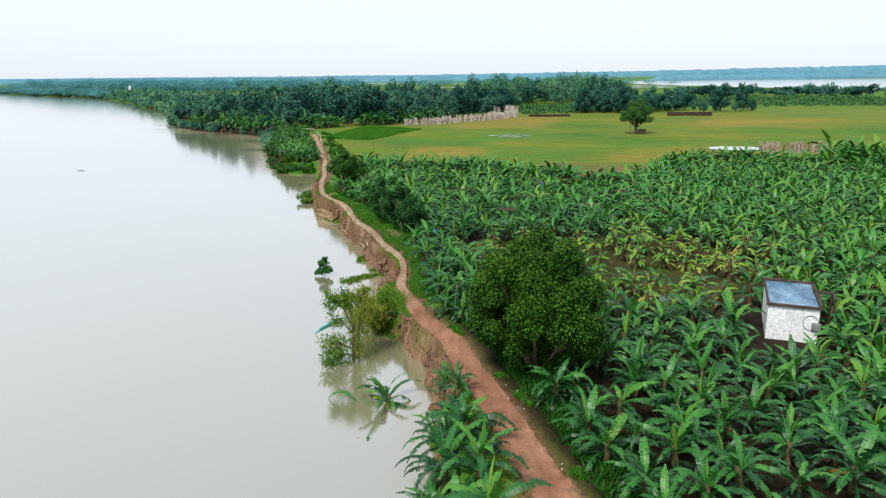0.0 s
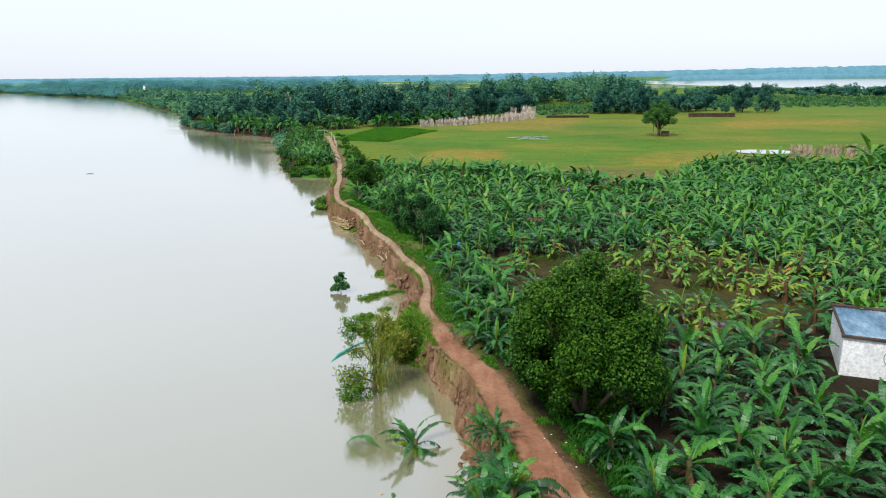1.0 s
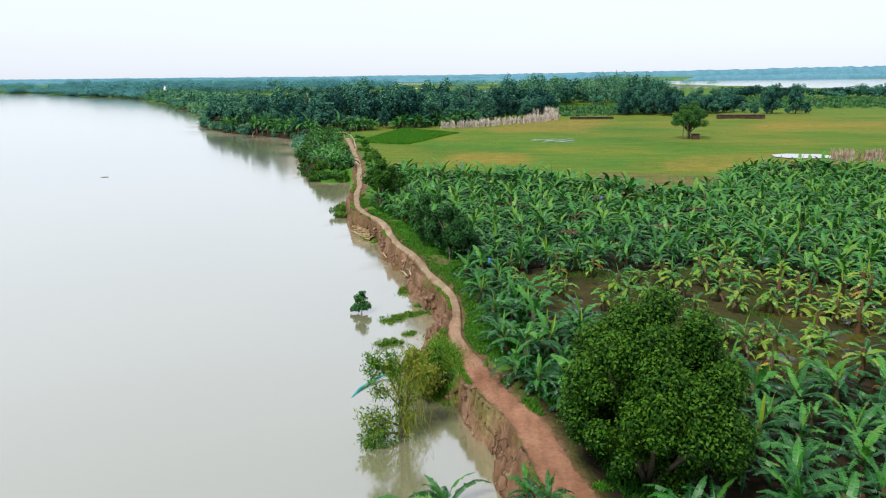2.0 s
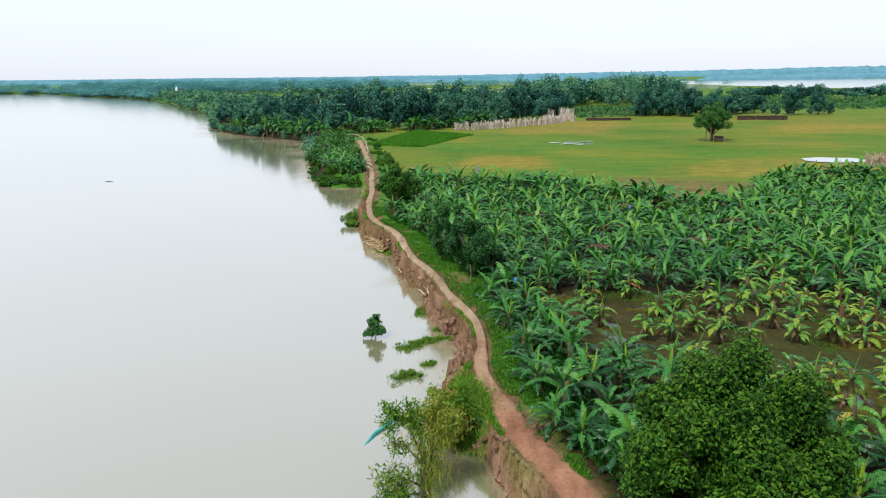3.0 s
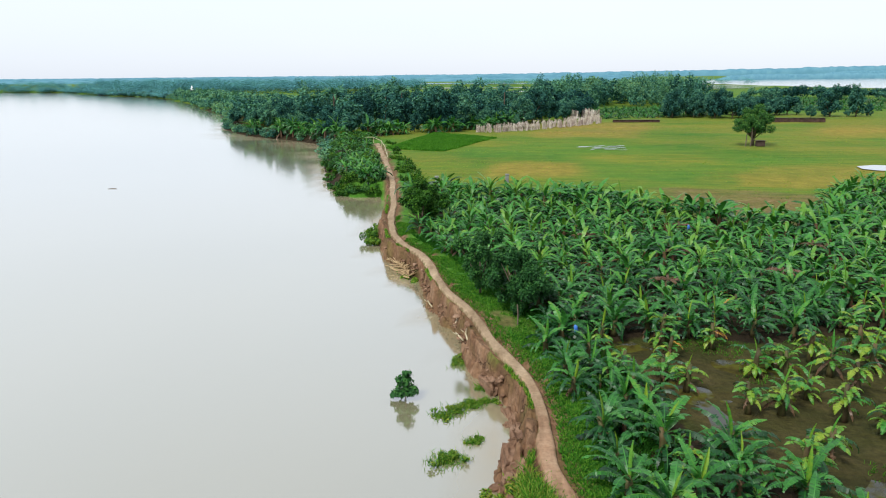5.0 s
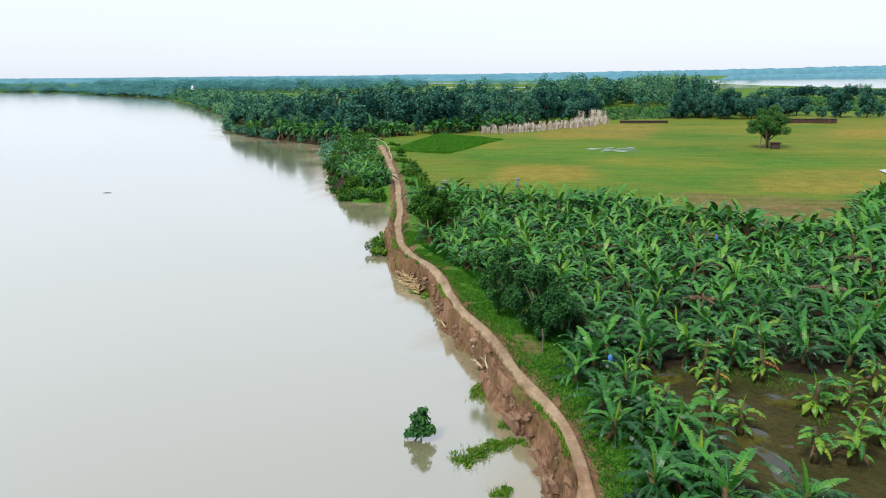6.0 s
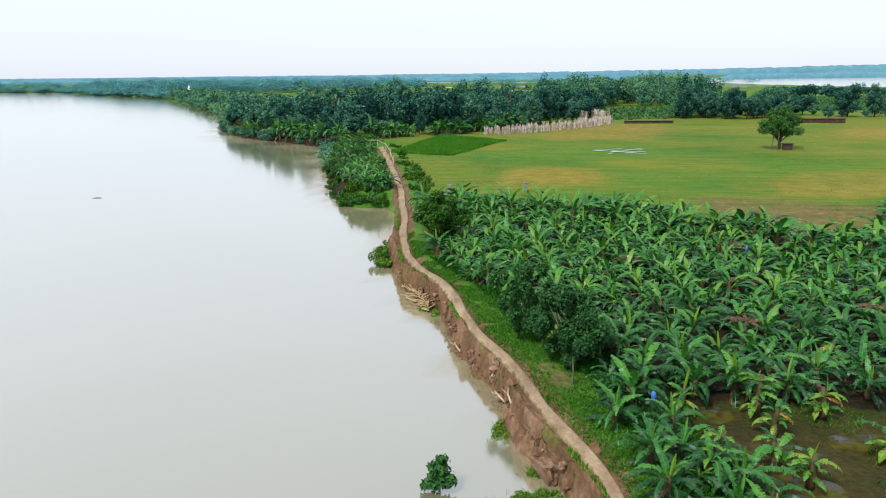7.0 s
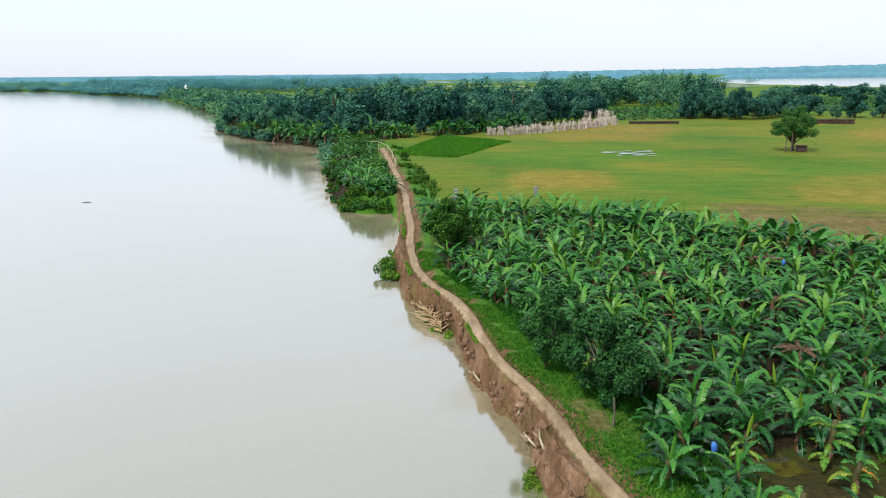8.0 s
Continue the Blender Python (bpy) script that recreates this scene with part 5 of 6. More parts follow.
def build_water_plants():
    rng = np.random.RandomState(17)
    mats = (((-6.1, 44.8, 0.45, 0.45, 0.22), (-5.6, 45.4, 0.5, 0.4, 0.22), (-5.0, 45.9, 0.5, 0.32, 0.16), (-4.35, 46.2, 0.45, 0.28, 0.10)), ((-5.95, 41.2, 0.45, 0.5, 0.34), (-5.4, 41.4, 0.4, 0.4, 0.28)),
            ((-4.82, 42.75, 0.3, 0.28, 0.14),), ((-5.9, 50.4, 0.32, 0.6, 0.28),), ((-4.6, 47.6, 0.25, 0.3, 0.08),))
    for mat in mats:
        leaf_clump(rng, [(x, y, WATER, a, b, c) for x, y, a, b, c in mat], 0.05, M_TREE, "water_plant_mat", "floating mat of green water weeds beside the eroded bank", "water plants", (0.3, 1.6), 520)
        n = 90
        mx = np.concatenate([rng.normal(x, a * 0.6, n) for x, y, a, b, c in mat])
        my = np.concatenate([rng.normal(y, b * 0.6, n) for x, y, a, b, c in mat])
        q, t = blades(rng, mx, my, 0.17, 2, (0.3, 1.6), 0.016, 0.7, np.full(len(mx), WATER))
        grass("water_grass", q, t, "thin green blades rising from the water weeds")
    ob = thing("sapling", "small leafy sapling standing in the flooded river edge", "sapling", (-8.0, 46.2, WATER))
    v, f = joined([tube([(0, 0, -0.4), (0.03, 0, 0.6), (0.0, 0.05, 1.15)], (0.03, 0.025, 0.01), 6), tube([(0, 0, 0.2), (0.3, 0.1, 0.5)], (0.02, 0.008), 5), tube([(0, 0, 0.3), (-0.3, 0.1, 0.6)], (0.02, 0.008), 5)])
    part("trunk", mesh_of("trunk", v, f, M_BARK), ob)
    q, t = leaf_cloud(rng, [((-0.15, 0, 0.4), (0.42, 0.4, 0.26)), ((0.25, 0, 0.5), (0.36, 0.34, 0.28)), ((-0.05, 0, 0.95), (0.4, 0.3, 0.26)), ((0.1, 0, 1.25), (0.26, 0.22, 0.16)), ((-0.5, 0, 0.25), (0.2, 0.2, 0.12))], 520, 0.12, 0.4, 0.3, (0.0, 0.8))
    part("crown", quads_mesh("crown", q, M_DARKTREE, t), ob)
    # half drowned tree hung with creepers
    ob = thing("flooded_tree", "drowned leaning tree hung with yellow-green creepers", "tree", (-4.2, 31.6, WATER))
    r2 = random.Random(2)
    stem_a, stem_b = [(0.1, 0, -0.6), (0.15, 0, 1.0), (0.1, 0.1, 2.2), (-0.35, 0.1, 3.3)], [(0.3, 0.1, -0.6), (0.35, 0.1, 1.2), (0.5, 0.2, 2.4), (0.75, 0.2, 3.5)]
    low, side, up = [(0.1, 0, 0.5), (-0.55, -0.3, 1.0), (-1.25, -0.4, 0.75)], [(0.12, 0, 1.3), (-0.4, 0.1, 1.9), (-0.95, 0.1, 2.1)], [(0.15, 0, 1.6), (-0.35, 0.2, 2.6), (-0.95, 0.2, 3.1)]
    foot, right = [(0.1, 0, 0.2), (-0.6, -0.5, 0.5), (-1.2, -0.7, 0.15)], [(0.35, 0.1, 1.6), (0.85, 0.3, 2.3), (1.0, 0.4, 2.2)]
    v, f = joined([tube(p, r, 6, 0.08, r2) for p, r in ((stem_a, (0.12, 0.10, 0.07, 0.02)), (stem_b, (0.09, 0.08, 0.06, 0.02)), (low, (0.05, 0.035, 0.012)), (side, (0.045, 0.03, 0.01)), (up, (0.05, 0.035, 0.01)), (foot, (0.05, 0.03, 0.01)), (right, (0.04, 0.03, 0.01)))])
    part("trunk", mesh_of("trunk", v, f, M_BARK, smooth=True), ob)
    Q, T = [], []
    for line, start, n, spread, tint in ((up, 0.6, 800, 0.24, (0.3, 1.0)), (stem_a, 0.8, 600, 0.22, (0.5, 1.3)), (stem_b, 0.78, 520, 0.22, (0.9, 2.1)), (stem_a, 0.2, 520, 0.16, (0.2, 1.9)), (stem_b, 0.1, 480, 0.15, (0.3, 2.2)),
                                        (low, 0.3, 850, 0.22, (0.4, 1.6)), (foot, 0.25, 750, 0.22, (0.2, 1.1)), (side, 0.5, 240, 0.18, (0.3, 1.5)), (right, 0.3, 360, 0.22, (0.8, 2.2))):
        q, t = spray(rng, line, start, int(n * 1.3), spread * 0.95, 0.075, (tint[0] + 0.2, tint[1] + 0.25))
        Q.append(q)
        T.append(t)
    part("crown", quads_mesh("crown", np.concatenate(Q), M_TREE, np.concatenate(T)), ob)
    q, t = blades(rng, rng.normal(0.35, 0.35, 520), rng.normal(0, 0.3, 520), -0.5, 1, (0.9, 2.5), 0.012, 0.5, np.array(rng.uniform(0.6, 3.0, 520)))
    part("creepers", quads_mesh("creepers", q, M_TREE, t), ob, label="hanging dry creepers")
    # the dry tangle between the drowned tree and the bank
    ob = thing("tangled_bush", "straw-coloured tangled bush hanging over the water", "bush", (-3.6, 35.2, WATER + 0.1))
    arms = [[(0.3, 0, -0.2), (0.2 + 0.25 * math.cos(a), 0.5 * math.sin(a), 1.0), (0.1 + 0.75 * math.cos(a), 1.25 * math.sin(a), 1.35 + 0.3 * math.cos(a * 3))] for a in (0.4, 1.2, 2.0, 2.7, 3.4, 4.1, 4.8, 5.6)]
    part("trunk", mesh_of("trunk", *joined([tube(p, (0.04, 0.025, 0.008), 5) for p in arms]), M_BARK), ob)
    Q, T = zip(*[spray(rng, p, 0.25, 800, 0.26, 0.085, (0.4, 1.5) if k % 3 == 0 else (1.1, 2.7)) for k, p in enumerate(arms)])
    part("crown", quads_mesh("crown", np.concatenate(Q), M_TREE, np.concatenate(T)), ob)
    # tussock on the nose of the bank
    q, t = blades(rng, rng.normal(-2.6, 0.45, 2400), rng.normal(36.0, 0.8, 2400), 0.22, 4, (0.1, 1.9), 0.018, 0.8)
    grass("bank_tussock", q, t, "shaggy green and straw grass spilling over the bank")
    leaf_clump(rng, [(-3.4, 36.9, -0.8, 0.6, 0.9, 0.5)], 0.07, M_TREE, "bank_bush", "low green and straw coloured bush on the nose of the bank", "bush", (0.1, 2.2), 1800)
    for x, y, a, b, c in ((-14.9, 76.5, 0.8, 1.2, 0.9), (-15.4, 78.5, 0.9, 1.4, 0.7), (-15.0, 81.5, 0.5, 1.2, 0.5), (-14.6, 74.6, 0.6, 0.8, 0.5)):
        leaf_clump(rng, [(x, y, WATER + 0.1, a, b, c)], 0.08, M_TREE, "shore_bush", "low green bush at the foot of the bank", "bush", (0.2, 1.4), 1200)


def build_cape():
    """Bushes that cover the nose of land where the path turns inland."""
    rng = np.random.RandomState(23)
    for i in range(120):
        y = 99 + 69 * rng.rand() ** 1.5
        a = float(np.interp(y, [p[1] for p in SHORE_FAR], [p[0] for p in SHORE_FAR]))
        b = float(along(PATH_LINE, y)) - 1.6
        x = a + (max(b, a + 0.5) - a) * rng.rand()
        s = (rng.uniform(0.6, 1.3) if x > a + 1.5 else rng.uniform(0.5, 0.9)) * (0.75 if y < 112 else 1.0)
        leaf_clump(rng, [(x, y, max(height(x, y), WATER) - 0.1, s, s, s * rng.uniform(0.6, 1.5))], 0.12, M_TREE if rng.rand() < 0.6 else M_DARKTREE, "bush", "dense green bush on the wooded bank nose", "bush", (0.0, 1.1), 900)
    for i in range(22):
        y = rng.uniform(101, 150)
        x = float(along(PATH_LINE, y)) + rng.uniform(1.6, 3.2)
        s = rng.uniform(0.4, 0.9)
        leaf_clump(rng, [(x, y, height(x, y) - 0.1, s, s, s * 1.2)], 0.12, M_TREE, "bush", "small green bush between path and meadow", "bush", (0.1, 1.2), 450)


def build_sunken_bananas():
    r2 = random.Random(5)
    for x, y, z, ln, s, mood, label in ((-2.1, 27.0, WATER - 0.30, (8, -6), 1.15, "sunken", "toppled green banana clump half sunk in the river"), (-2.75, 24.1, WATER - 0.35, (30, -20), 0.6, "dying", "dying yellow banana plant lying in the river"),
                                        (-5.4, 31.2, WATER - 0.40, (35, -20), 0.5, "green", "broken banana plant lying in the river by the drowned tree"), (-2.45, 35.0, -0.75, (35, -40), 0.6, "green", "bent banana plant hanging off the bank nose")):
        banana_plant(x, y, z, s, r2, mood, label, "", ln, 0.55)
    lie_flat = pose(-3.35, 26.9, WATER + 0.02, 0, -8, 165)
    tagged(new("banana_leaf", LEAF_MESH[("grown", 4)]), "torn banana leaf floating beside the sunken clump", "leaf").matrix_basis = lie_flat


def build_bank_debris():
    rng = random.Random(19)
    clods = []
    for k in range(5):
        bm = bmesh.new()
        bmesh.ops.create_icosphere(bm, subdivisions=2, radius=0.5)
        for v in bm.verts:
            n = noise.noise(v.co * 2.2 + Vector((k * 7, 0, 0)))
            v.co *= 1 + 0.5 * n
            v.co.z *= 0.7
        me = bpy.data.meshes.new("clod")
        bm.to_mesh(me)
        bm.free()
        me.materials.append(M_CLOD)
        clods.append(me)
    for i in range(150):
        y = rng.uniform(29, 70)
        a, b = float(along(SHORE_NEAR, y)), float(along(BANK_NEAR, y))
        u = rng.random() ** 1.5 * 0.55
        x = a + (b - a) * u + 0.1
        s = rng.uniform(0.1, 0.34) * (1.3 if 37 < y < 48 else 1)
        ob = tagged(new("clay_clod", rng.choice(clods)), "crumbled lump of red clay fallen from the bank", "clay lump", "fallen clay")
        ob.matrix_basis = pose(x, y, max(height(x, y), WATER - 0.1) + 0.05 * s, rng.uniform(-25, 25), rng.uniform(-25, 25), rng.uniform(0, 360)) @ Matrix.Diagonal((s, s * rng.uniform(0.7, 1.6), s, 1))
    # slabs that slipped along the crack
    for x, y, sx, sy, turn, tip in ((-3.4, 40.3, 0.5, 1.3, 8, 12), (-3.1, 42.6, 0.45, 1.6, 4, -9), (-3.3, 44.7, 0.45, 1.4, 18, 10), (-4.25, 47.3, 0.5, 1.2, 30, -12), (-3.4, 39.3, 0.5, 0.8, -10, 15)):
        bm = bmesh.new()
        bmesh.ops.create_cube(bm, size=1.0)
        bmesh.ops.subdivide_edges(bm, edges=bm.edges[:], cuts=4, use_grid_fill=True)
        for v in bm.verts:
            v.co += Vector((noise.noise(v.co * 2.5 + Vector((x, y, 0))), noise.noise(v.co * 2.5 + Vector((0, x, y))), noise.noise(v.co * 3 + Vector((y, 0, x))))) * 0.22
        me = bpy.data.meshes.new("slab")
        bm.to_mesh(me)
        bm.free()
        me.materials.append(M_CLOD)
        ob = tagged(new("clay_slab", me), "cracked clay slab slipped down from the path edge", "clay slab", "slipped slabs")
        ob.matrix_basis = pose(x, y, height(x, y) - 0.1, tip, tip * 0.6, turn) @ Matrix.Diagonal((sx, sy, 0.7, 1))
    # driftwood and a raft of cut stalks in the notch
    pieces = []
    for i in range(150):
        a = rng.gauss(1.7, 0.6)
        x, y = -10.15 + rng.gauss(0, 0.4), 66.2 + rng.gauss(0, 0.9)
        x += (66.2 - y) * 0.45
        L = rng.uniform(0.4, 1.3)
        d = Vector((math.cos(a), math.sin(a), rng.uniform(-0.1, 0.2))) * L
        x -= d.x * 0.6
        x = min(x, float(along(BANK_NEAR, y)) - 0.75)
        z = WATER + rng.uniform(0.1, 0.55)
        pieces.append(tube([(x, y, z), (x + d.x / 2, y + d.y / 2, z + 0.03), (x + d.x, y + d.y, z + d.z)], (0.035, 0.04, 0.03), 5))
    v, f = joined(pieces)
    tagged(new("cut_stalks", mesh_of("cut_stalks", v, f, M_STRAW, smooth=True)), "heap of pale cut stalks washed into the notch of the bank", "cut stalks", kind="stuff")
    r3 = np.random.RandomState(3)
    leaf_clump(r3, [(-11.2, 67.2, WATER, 0.3, 0.7, 0.25), (-10.5, 65.4, WATER, 0.3, 0.6, 0.25), (-9.8, 64.3, WATER, 0.25, 0.4, 0.2)], 0.08, M_GRASS, "water_plant_mat", "yellow-green weeds drifted against the heap of stalks", "water plants", (0.6, 1.8), 900)
    for u, y, a, L in ((0.55, 51.2, 100, 1.1), (0.3, 54.2, 60, 0.9), (0.25, 51.8, 130, 0.8), (0.3, 50.4, 75, 0.9), (0.35, 58.0, 120, 0.8)):
        x = float(along(SHORE_NEAR, y) * (1 - u) + along(BANK_NEAR, y) * u)
        p = [Vector((0, 0, 0)), Vector((L * 0.5, 0.06, 0.10)), Vector((L, -0.05, 0.05))]
        v, f = joined([tube(p, (0.05, 0.045, 0.025), 6, 0.1, rng), tube([p[1], p[1] + Vector((0.2, 0.25, 0.15))], (0.03, 0.012), 5)])
        ob = tagged(new("driftwood", mesh_of("driftwood", v, f, M_BAMBOO, smooth=True)), "bleached branch lying on the slumped clay", "driftwood", "driftwood")
        ob.matrix_basis = pose(x, y, height(x, y) + 0.12, 0, -12, a)
    # stones and litter on the path
    for i in range(60):
        y = rng.uniform(17, 40)
        x = float(along(PATH_LINE, y)) + rng.uniform(-0.7, 0.8)
        s = rng.uniform(0.03, 0.09)
        ob = tagged(new("stone", clods[i % 5]), "small broken brick lump on the path", "stone", "path stones")
        ob.matrix_basis = pose(x, y, height(x, y) + 0.035, 0, 0, rng.uniform(0, 360)) @ Matrix.Diagonal((s, s, s, 1))
    for i in range(12):
        y = rng.uniform(17.5, 27)
        x = float(along(PATH_LINE, y)) + rng.uniform(-0.2, 1.3)
        V = [(0, 0, 0), (0.06, 0.01, 0.02), (0.065, 0.045, 0.01), (0.015, 0.05, 0.02), (0.03, 0.025, 0.03)]
        ob = tagged(new("scrap", mesh_of("scrap", V, [(0, 1, 4), (1, 2, 4), (2, 3, 4), (3, 0, 4), (3, 2, 1, 0)], M_PLASTER)), "crumpled white scrap of litter on the path", "litter", "path litter")
        ob.matrix_basis = pose(x, y, height(x, y) + 0.06, 0, 0, rng.uniform(0, 360))
    v, f = tube([(0, 0, 0), (0.5, 0.1, 0.03), (1.1, 0.0, 0.05)], (0.04, 0.05, 0.02), 6)
    ob = tagged(new("driftwood", mesh_of("driftwood", v, f, M_BARK)), "dark branch drifting on the open river", "driftwood")
    ob.matrix_basis = pose(-55, 103.3, WATER, 0, 0, 10)


def build_shed():
    x, y = SHED
    z = height(x, y) - 0.1
    ob = thing("pump_shed", "low whitewashed shed with a blue sheet roof in dark timber frame", "shed", (x, y, z), turn=-22)
    W, D, H = 2.2, 3.8, 1.8
    for name, b in (("front_wall", box(W, 0.12, H, 0.02, (0, -D / 2, H / 2))), ("back_wall", box(W, 0.12, H, 0.02, (0, D / 2, H / 2))),
                    ("side_wall", box(0.12, D - 0.13, H, 0.02, (-W / 2 + 0.06, 0, H / 2))), ("side_wall", box(0.12, D - 0.13, H, 0.02, (W / 2 - 0.06, 0, H / 2)))):
        part(name, mesh_of(name, *b, M_PLASTER), ob)
    V, F = [], []
    n = 28
    for i in range(n + 1):
        xx = -W / 2 - 0.05 + (W + 0.1) * i / n
        for yy in (-D / 2 - 0.15, 0, D / 2 + 0.12):
            V.append((xx, yy, H + 0.05 + (0.02 if i % 2 else 0.0) + 0.03 * yy))
    for i in range(n):
        F += [(i * 3, i * 3 + 3, i * 3 + 4, i * 3 + 1), (i * 3 + 1, i * 3 + 4, i * 3 + 5, i * 3 + 2)]
    part("roof", mesh_of("roof", V, F, M_TIN), ob, label="corrugated blue roofing sheet")
    for b in (box(W + 0.2, 0.14, 0.12, 0.02, (0, -D / 2 - 0.12, H + 0.06)), box(W + 0.3, 0.22, 0.16, 0.02, (0, D / 2 + 0.08, H + 0.14)), box(0.16, D + 0.2, 0.14, 0.02, (W / 2 + 0.02, 0, H + 0.13)), box(0.10, D + 0.1, 0.10, 0.02, (-W / 2 - 0.02, 0, H + 0.10)), box(0.9, 0.14, 0.12, 0.02, (W / 2 + 0.35, 0.55, H + 0.14)), box(0.12, 1.2, 0.12, 0.02, (W / 2 + 0.78, 0.0, H + 0.13))):
        part("beam", mesh_of("beam", *b, M_DARKWOOD), ob, label="dark timber roof beam")
    for px, py in ((W / 2 + 0.75, -0.5), (W / 2 + 0.75, 0.55)):
        part("post", mesh_of("post", *tube([(px, py, -0.1), (px, py, H + 0.1)], (0.06, 0.05), 6), M_DARKWOOD), ob)
    part("meter_box", mesh_of("meter_box", *box(0.4, 0.15, 0.35, 0.02, (W / 2 - 0.1, -D / 2 - 0.12, 0.95)), M_CONCRETE), ob)
    ring = [(0.75 + 0.32 * math.cos(k * math.pi / 8), -D / 2 - 0.08, 1.1 + 0.36 * math.sin(k * math.pi / 8)) for k in range(17)]
    part("cable", mesh_of("cable", *tube(ring, [0.012] * 17, 5), M_DARKWOOD), ob, label="looped black cable")


def jute_sheaf(seed, tall=2.2, spread=0.36, count=26, mat=M_STALK):
    rng = np.random.RandomState(seed)
    n = count
    a, r = rng.uniform(0, 2 * np.pi, n), spread * np.sqrt(rng.rand(n))
    foot = np.stack([r * np.cos(a), r * np.sin(a), np.full(n, -0.05)], 1)
    top = np.stack([-foot[:, 0] * 0.6 + rng.normal(size=n) * 0.16, -foot[:, 1] * 0.6 + rng.normal(size=n) * 0.16, tall * rng.uniform(0.6, 1.1, n)], 1)
    b = rng.uniform(0, 2 * np.pi, n)
    side = np.stack([np.cos(b), np.sin(b), np.zeros(n)], 1) * 0.03
    q = np.concatenate([np.stack([foot - side, foot + side, top + side * 0.7, top - side * 0.7], 1), np.stack([foot - side[:, [1, 0, 2]], foot + side[:, [1, 0, 2]], top + side[:, [1, 0, 2]], top - side[:, [1, 0, 2]]], 1)])
    return quads_mesh("jute_sheaf", q, mat, np.tile(rng.uniform(-0.2, 1.2, n), 2))


def build_field_things():
    rng = random.Random(29)
    kinds = [jute_sheaf(k, 2.0 + 0.15 * k) for k in range(5)]
    reeds = [jute_sheaf(20 + k, 1.9 + 0.15 * k, 0.5, 22, M_REED) for k in range(3)]
    spots = []
    for i in range(250):
        t = rng.random()
        x = -9.5 + 32 * t
        y = 172 + 32 * t ** 1.5 + rng.uniform(0, 7 if t < 0.75 else 14)
        spots.append((x, y, rng.uniform(0.5, 0.85) + 0.25 * t))
    for i in range(26):
        spots.append((rng.uniform(17, 25), rng.uniform(222, 230), 1.25))
    for x, y, s in spots:
        ob = tagged(new("jute_sheaf", rng.choice(kinds)), "upright sheaf of pale dry jute stalks on the field edge", "sheaf", "jute sheaves")
        ob.matrix_basis = pose(x, y, height(x, y), rng.uniform(-7, 7), rng.uniform(-7, 7), rng.uniform(0, 360)) @ Matrix.Diagonal((s, s, s * 0.8, 1))
    for i in range(40):
        x, y = rng.uniform(51, 63), rng.uniform(109.5, 113)
        ob = tagged(new("reed_sheaf", rng.choice(reeds)), "dry brown reed sheaf beside the small pond", "sheaf", "pond reeds")
        ob.matrix_basis = pose(x, y, height(x, y), 0, 0, rng.uniform(0, 360)) @ Matrix.Diagonal((0.9, 0.9, 0.75, 1))
    # long stacks of bricks under covers
    for x0, x1, y, h, d in ((67.2, 80.2, 207, 1.0, 1.6), (26, 38.2, 207, 0.6, 1.2)):
        ob = thing("brick_stack", "long low stack of dark fired bricks in the meadow", "brick stack", ((x0 + x1) / 2, y, height((x0 + x1) / 2, y)))
        L, n = x1 - x0, int((x1 - x0) / 1.25)
        for i in range(n):
            hh = h * rng.uniform(0.88, 1.0)
            for k in range(3):
                part("brick_course", mesh_of("brick_course", *box(L / n - 0.06, d - 0.1 * k, hh / 3 - 0.02, 0.02, (-L / 2 + (i + 0.5) * L / n, rng.uniform(-0.05, 0.05), hh * (k + 0.5) / 3)), M_BRICKSTACK), ob)
        part("cover", mesh_of("cover", *box(L + 0.2, d + 0.1, 0.06, 0.02, (0, 0, h + 0.03)), M_DARKWOOD), ob)
    # rice seedlings
    rs = np.random.RandomState(9)
    poly = [(-24.2, 139), (-13.4, 135.4), (-4.5, 160), (-18.5, 172)]
    x, y = rs.uniform(-25, -4, 60000), rs.uniform(135, 172, 60000)
    keep = inside(x, y, poly)
    q, t = blades(rs, x[keep], y[keep], 0.30, 1, (0.72, 0.95), 0.16, 0.4)
    grass("rice_paddy", q, t, "bright green dense rice seedling plot")
    # meadow tufts
    x, y = rs.uniform(-16, 95, 9000), rs.uniform(90, 205, 9000)
    keep = (y > np.interp(x, *EDGE) + 2) & (value_noise(x, y * 2, 9, 51) > 0.5)
    q, t = blades(rs, x[keep], y[keep], 0.10, 2, (0.5, 2.0), 0.05, 1.0)
    grass("meadow_tufts", q, t, "short tufted meadow grass, green and straw coloured")

    def sheet(name, outline, z, mat, label, cat):
        V = [(x, y, z) for x, y in outline]
        tagged(new(name, mesh_of(name, V, [tuple(range(len(V)))], mat)), label, cat, kind="structure")

    sheet("water_pond", [(45.0, 115.2), (46.2, 113.6), (48, 112.9), (52.5, 113.2), (54.2, 116), (53.4, 118.4), (48.5, 119.4), (45.6, 118.0)], height(48, 112) + 0.16, M_POND, "small pale pond at the end of the plantation", "pond")
    for k in range(26):
        cx, cy = 13.5 + rng.uniform(-3.5, 4.5), 140.5 + rng.uniform(-3.5, 3.5)
        a, b = rng.uniform(0.3, 1.2), rng.uniform(0.12, 0.4)
        sheet("water_puddle", [(cx + a * math.cos(t * 0.7) * rng.uniform(0.7, 1.2), cy + b * math.sin(t * 0.7) * rng.uniform(0.7, 1.2)) for t in range(9)], height(cx, cy) + 0.09, M_POND, "pale rain puddle in the meadow", "puddle")
    sheet("water_flood", FLOODED, -0.52, M_FLOOD, "shallow dark flood water among the banana plants", "flood water")
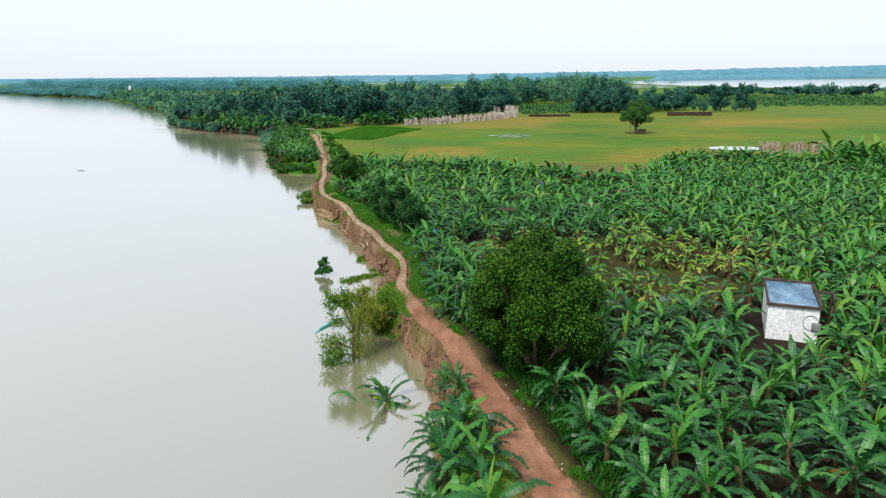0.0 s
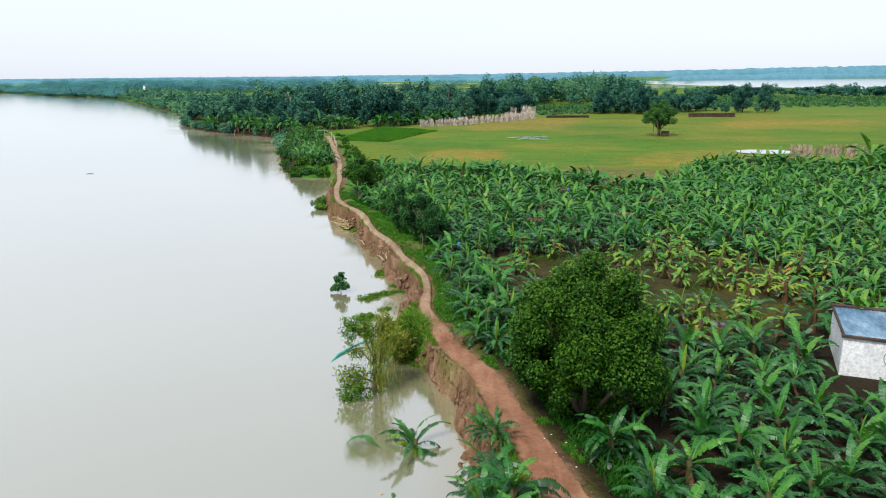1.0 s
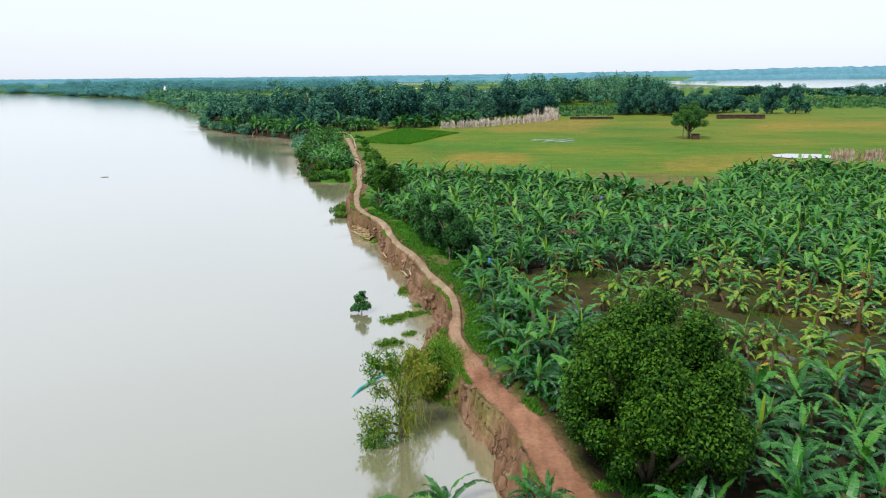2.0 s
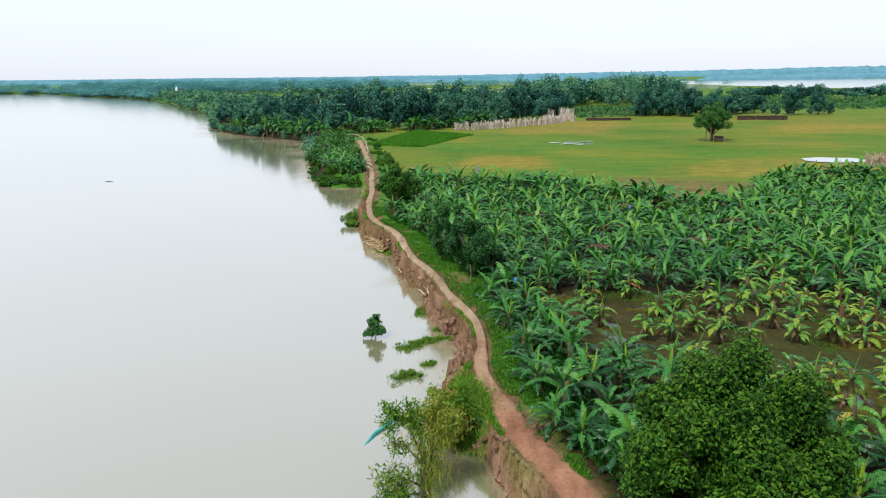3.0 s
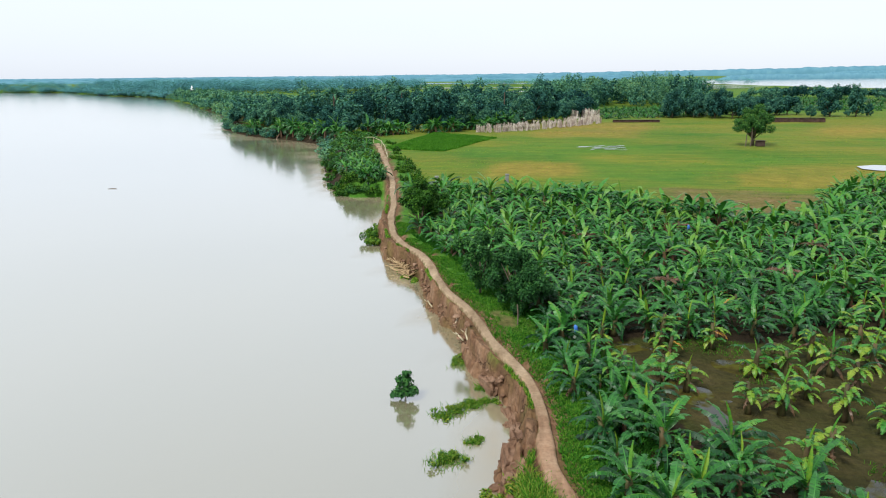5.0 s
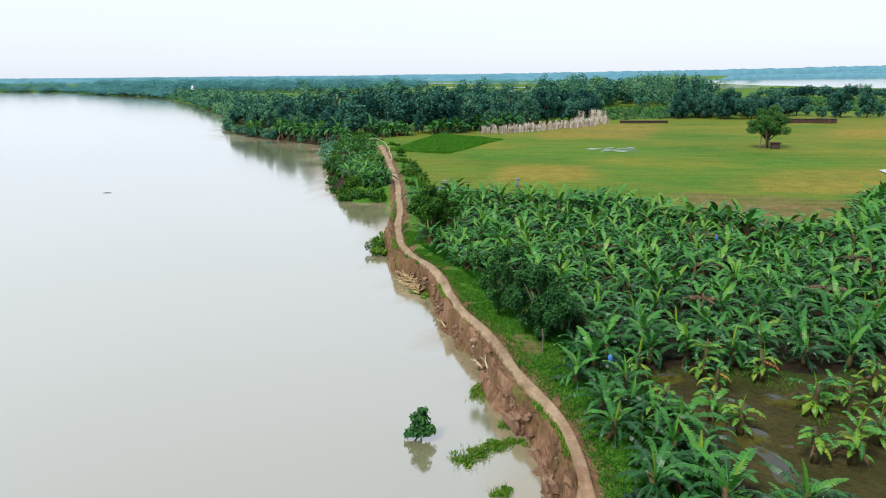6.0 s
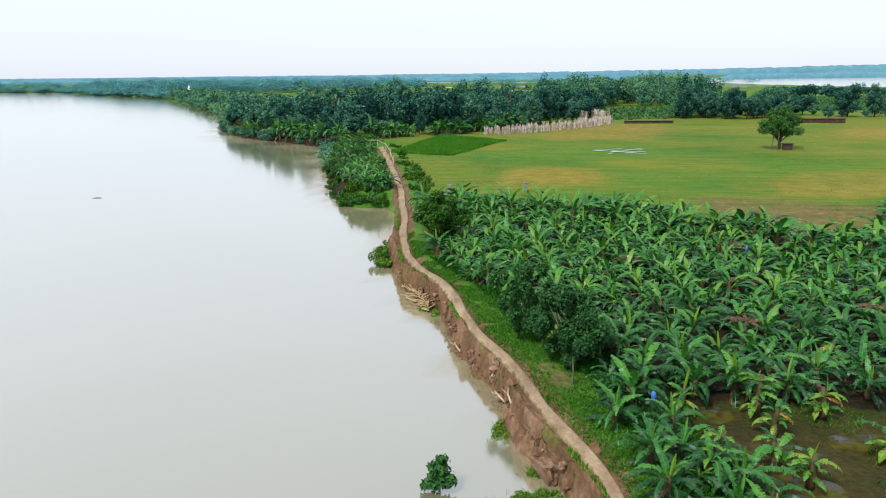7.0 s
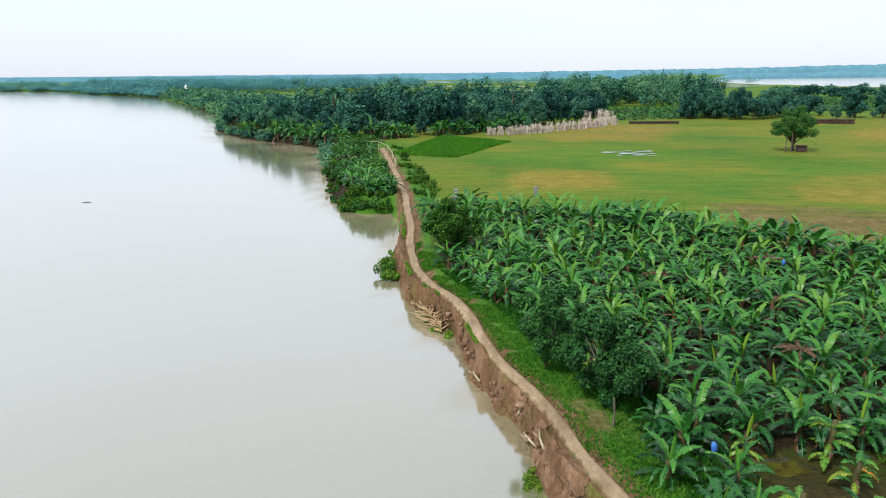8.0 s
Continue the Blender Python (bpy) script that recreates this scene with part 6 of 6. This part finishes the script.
    # lone tree with its hut
    lone = tree_meshes(61, 3.8, 7.1, 1.1, 17000, 0.13, M_DARKTREE, 44, 0.2, 20, 0.5, (0.0, 1.3), 0.25, 0.85, 0.3)
    tree("tree", lone, 40.8, 145, "solitary spreading tree in the open meadow")
    ob = thing("field_hut", "small grey field hut under the solitary tree", "hut", (41.6, 143.6, height(41.6, 143.6)))
    part("wall", mesh_of("wall", *box(1.3, 1.1, 0.9, 0.03, (0, 0, 0.5)), M_DARKWOOD), ob)
    part("roof", mesh_of("roof", *box(1.6, 1.4, 0.10, 0.03, (0, 0, 1.0)), M_DARKWOOD), ob)
    for a, b in ((-0.6, -0.5), (0.6, -0.5), (-0.6, 0.5), (0.6, 0.5)):
        part("leg", mesh_of("leg", *box(0.1, 0.1, 0.4, 0.01, (a, b, 0.0)), M_DARKWOOD), ob)
    for x, y in ((39.2, 143.8), (39.9, 143.4)):
        tagged(new("pole", mesh_of("pole", *tube([(x, y, -0.3), (x + 0.1, y, 2.2), (x, y + 0.2, 4.2)], (0.09, 0.08, 0.05), 6), M_BARK)), "slim upright pole beside the field hut", "pole", "hut poles")
    # concrete posts behind the plantation
    for x, y, h in ((-11.5, 100.5, 1.0), (-3.0, 102.5, 1.0)):
        ob = thing("concrete_post", "weathered concrete post at the edge of the meadow", "post", (x, y, height(x, y)), "boundary posts")
        part("shaft", mesh_of("shaft", *box(0.42, 0.42, h + 0.2, 0.04, (0, 0, h / 2 - 0.1)), M_CONCRETE), ob)
        part("cap", mesh_of("cap", *box(0.5, 0.5, 0.12, 0.03, (0, 0, h + 0.07)), M_CONCRETE), ob)
    tagged(new("pole", mesh_of("pole", *tube([(-2.9, 51.9, -0.5), (-2.88, 51.9, 0.5), (-2.92, 51.9, 1.05)], (0.045, 0.04, 0.035), 6), M_BARK)), "short grey pole by the bare earth", "pole")
    # bamboo rail where the path ends
    ob = thing("bamboo_rail", "bent pale bamboo rail beside the far end of the path", "rail")
    for pts in ([(-21.0, 122, 0.5), (-23.2, 133, 0.9), (-25.2, 141, 1.2), (-27.5, 146, 1.4)], [(-27.5, 146, 1.4), (-29.5, 148, 1.2)]):
        part("rail", mesh_of("rail", *tube(pts, [0.045] * len(pts), 6), M_BAMBOO), ob)
    for x, y in ((-21.2, 123), (-23.2, 133), (-25.2, 141), (-27.5, 146)):
        part("post", mesh_of("post", *tube([(x, y, -0.3), (x, y, 1.3)], (0.07, 0.06), 6), M_BAMBOO), ob)
    # blue bunch covers
    for x, y in ((10.7, 71.6), (-0.3, 48.9)):
        v, f = tube([(0, 0, 0), (0.05, 0, 0.12), (0.02, 0, 0.32), (0, 0, 0.4)], (0.04, 0.11, 0.10, 0.03), 8, 0.15, rng)
        ob = tagged(new("bunch_bag", mesh_of("bunch_bag", v, f, M_BLUEBAG, smooth=True)), "blue plastic bag tied over a banana bunch", "plastic bag", "bunch bags")
        ob.matrix_basis = pose(x, y, height(x, y) + 1.1)
    # sunken green hose by the drowned tree
    tagged(new("net_rope", mesh_of("net_rope", *tube([(-6.65, 35.0, WATER - 0.04), (-6.4, 35.8, WATER + 0.04), (-6.0, 36.5, WATER + 0.08), (-5.5, 37.1, WATER + 0.14), (-4.6, 37.4, WATER + 0.2)], (0.05, 0.07, 0.06, 0.06, 0.05), 6), M_CYANNET)), "turquoise net rope trailing into the water", "rope")
    # far houses on the shore
    ob = thing("temple", "small white shore temple with a pointed tower", "temple", (-219, 498, 0))
    part("hall", mesh_of("hall", *box(5, 3, 2.6, 0.1, (2, 0, 1.3)), M_PLASTER), ob)
    part("tower", mesh_of("tower", *tube([(-2, 0, 0), (-2, 0, 3.6), (-2, 0, 5.6), (-2, 0, 7)], (1.6, 1.4, 0.7, 0.1), 8), M_PLASTER), ob)
    for x, y, w in ((-304, 566, 6), (-318, 578, 5), (-340, 598, 6), (-266, 532, 4)):
        ob = thing("shore_house", "low grey house on the far river shore", "house", (x, y, -0.8), "shore houses")
        part("wall", mesh_of("wall", *box(w, 5, 3.0, 0.1, (0, 0, 1.5)), M_CONCRETE), ob)
        part("roof", mesh_of("roof", *box(w + 1, 6, 0.4, 0.1, (0, 0, 3.2)), M_CONCRETE), ob)
        part("door", mesh_of("door", *box(1.2, 0.1, 2.0, 0.02, (0, -2.53, 1.0)), M_DARKWOOD), ob)


def build_things():
    build_shed()
    build_water_plants()
    build_sunken_bananas()
    build_cape()
    build_field_things()
    build_bank_debris()
    build_grass()


# ---- the place ----
build_ground()
build_bank()
build_water()
build_path()
build_bananas()
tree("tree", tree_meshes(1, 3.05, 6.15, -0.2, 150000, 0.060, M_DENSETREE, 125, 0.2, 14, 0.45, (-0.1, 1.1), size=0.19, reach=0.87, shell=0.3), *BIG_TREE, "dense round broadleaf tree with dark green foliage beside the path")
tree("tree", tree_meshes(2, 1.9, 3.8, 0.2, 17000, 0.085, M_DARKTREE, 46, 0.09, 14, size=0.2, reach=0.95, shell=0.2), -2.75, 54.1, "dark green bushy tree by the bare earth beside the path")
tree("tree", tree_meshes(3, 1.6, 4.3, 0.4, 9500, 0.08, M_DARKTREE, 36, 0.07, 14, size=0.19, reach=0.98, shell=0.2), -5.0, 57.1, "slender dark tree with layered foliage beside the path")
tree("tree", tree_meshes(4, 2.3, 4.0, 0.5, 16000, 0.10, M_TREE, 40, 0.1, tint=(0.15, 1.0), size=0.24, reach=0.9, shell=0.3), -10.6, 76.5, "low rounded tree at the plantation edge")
build_woods()
build_things()
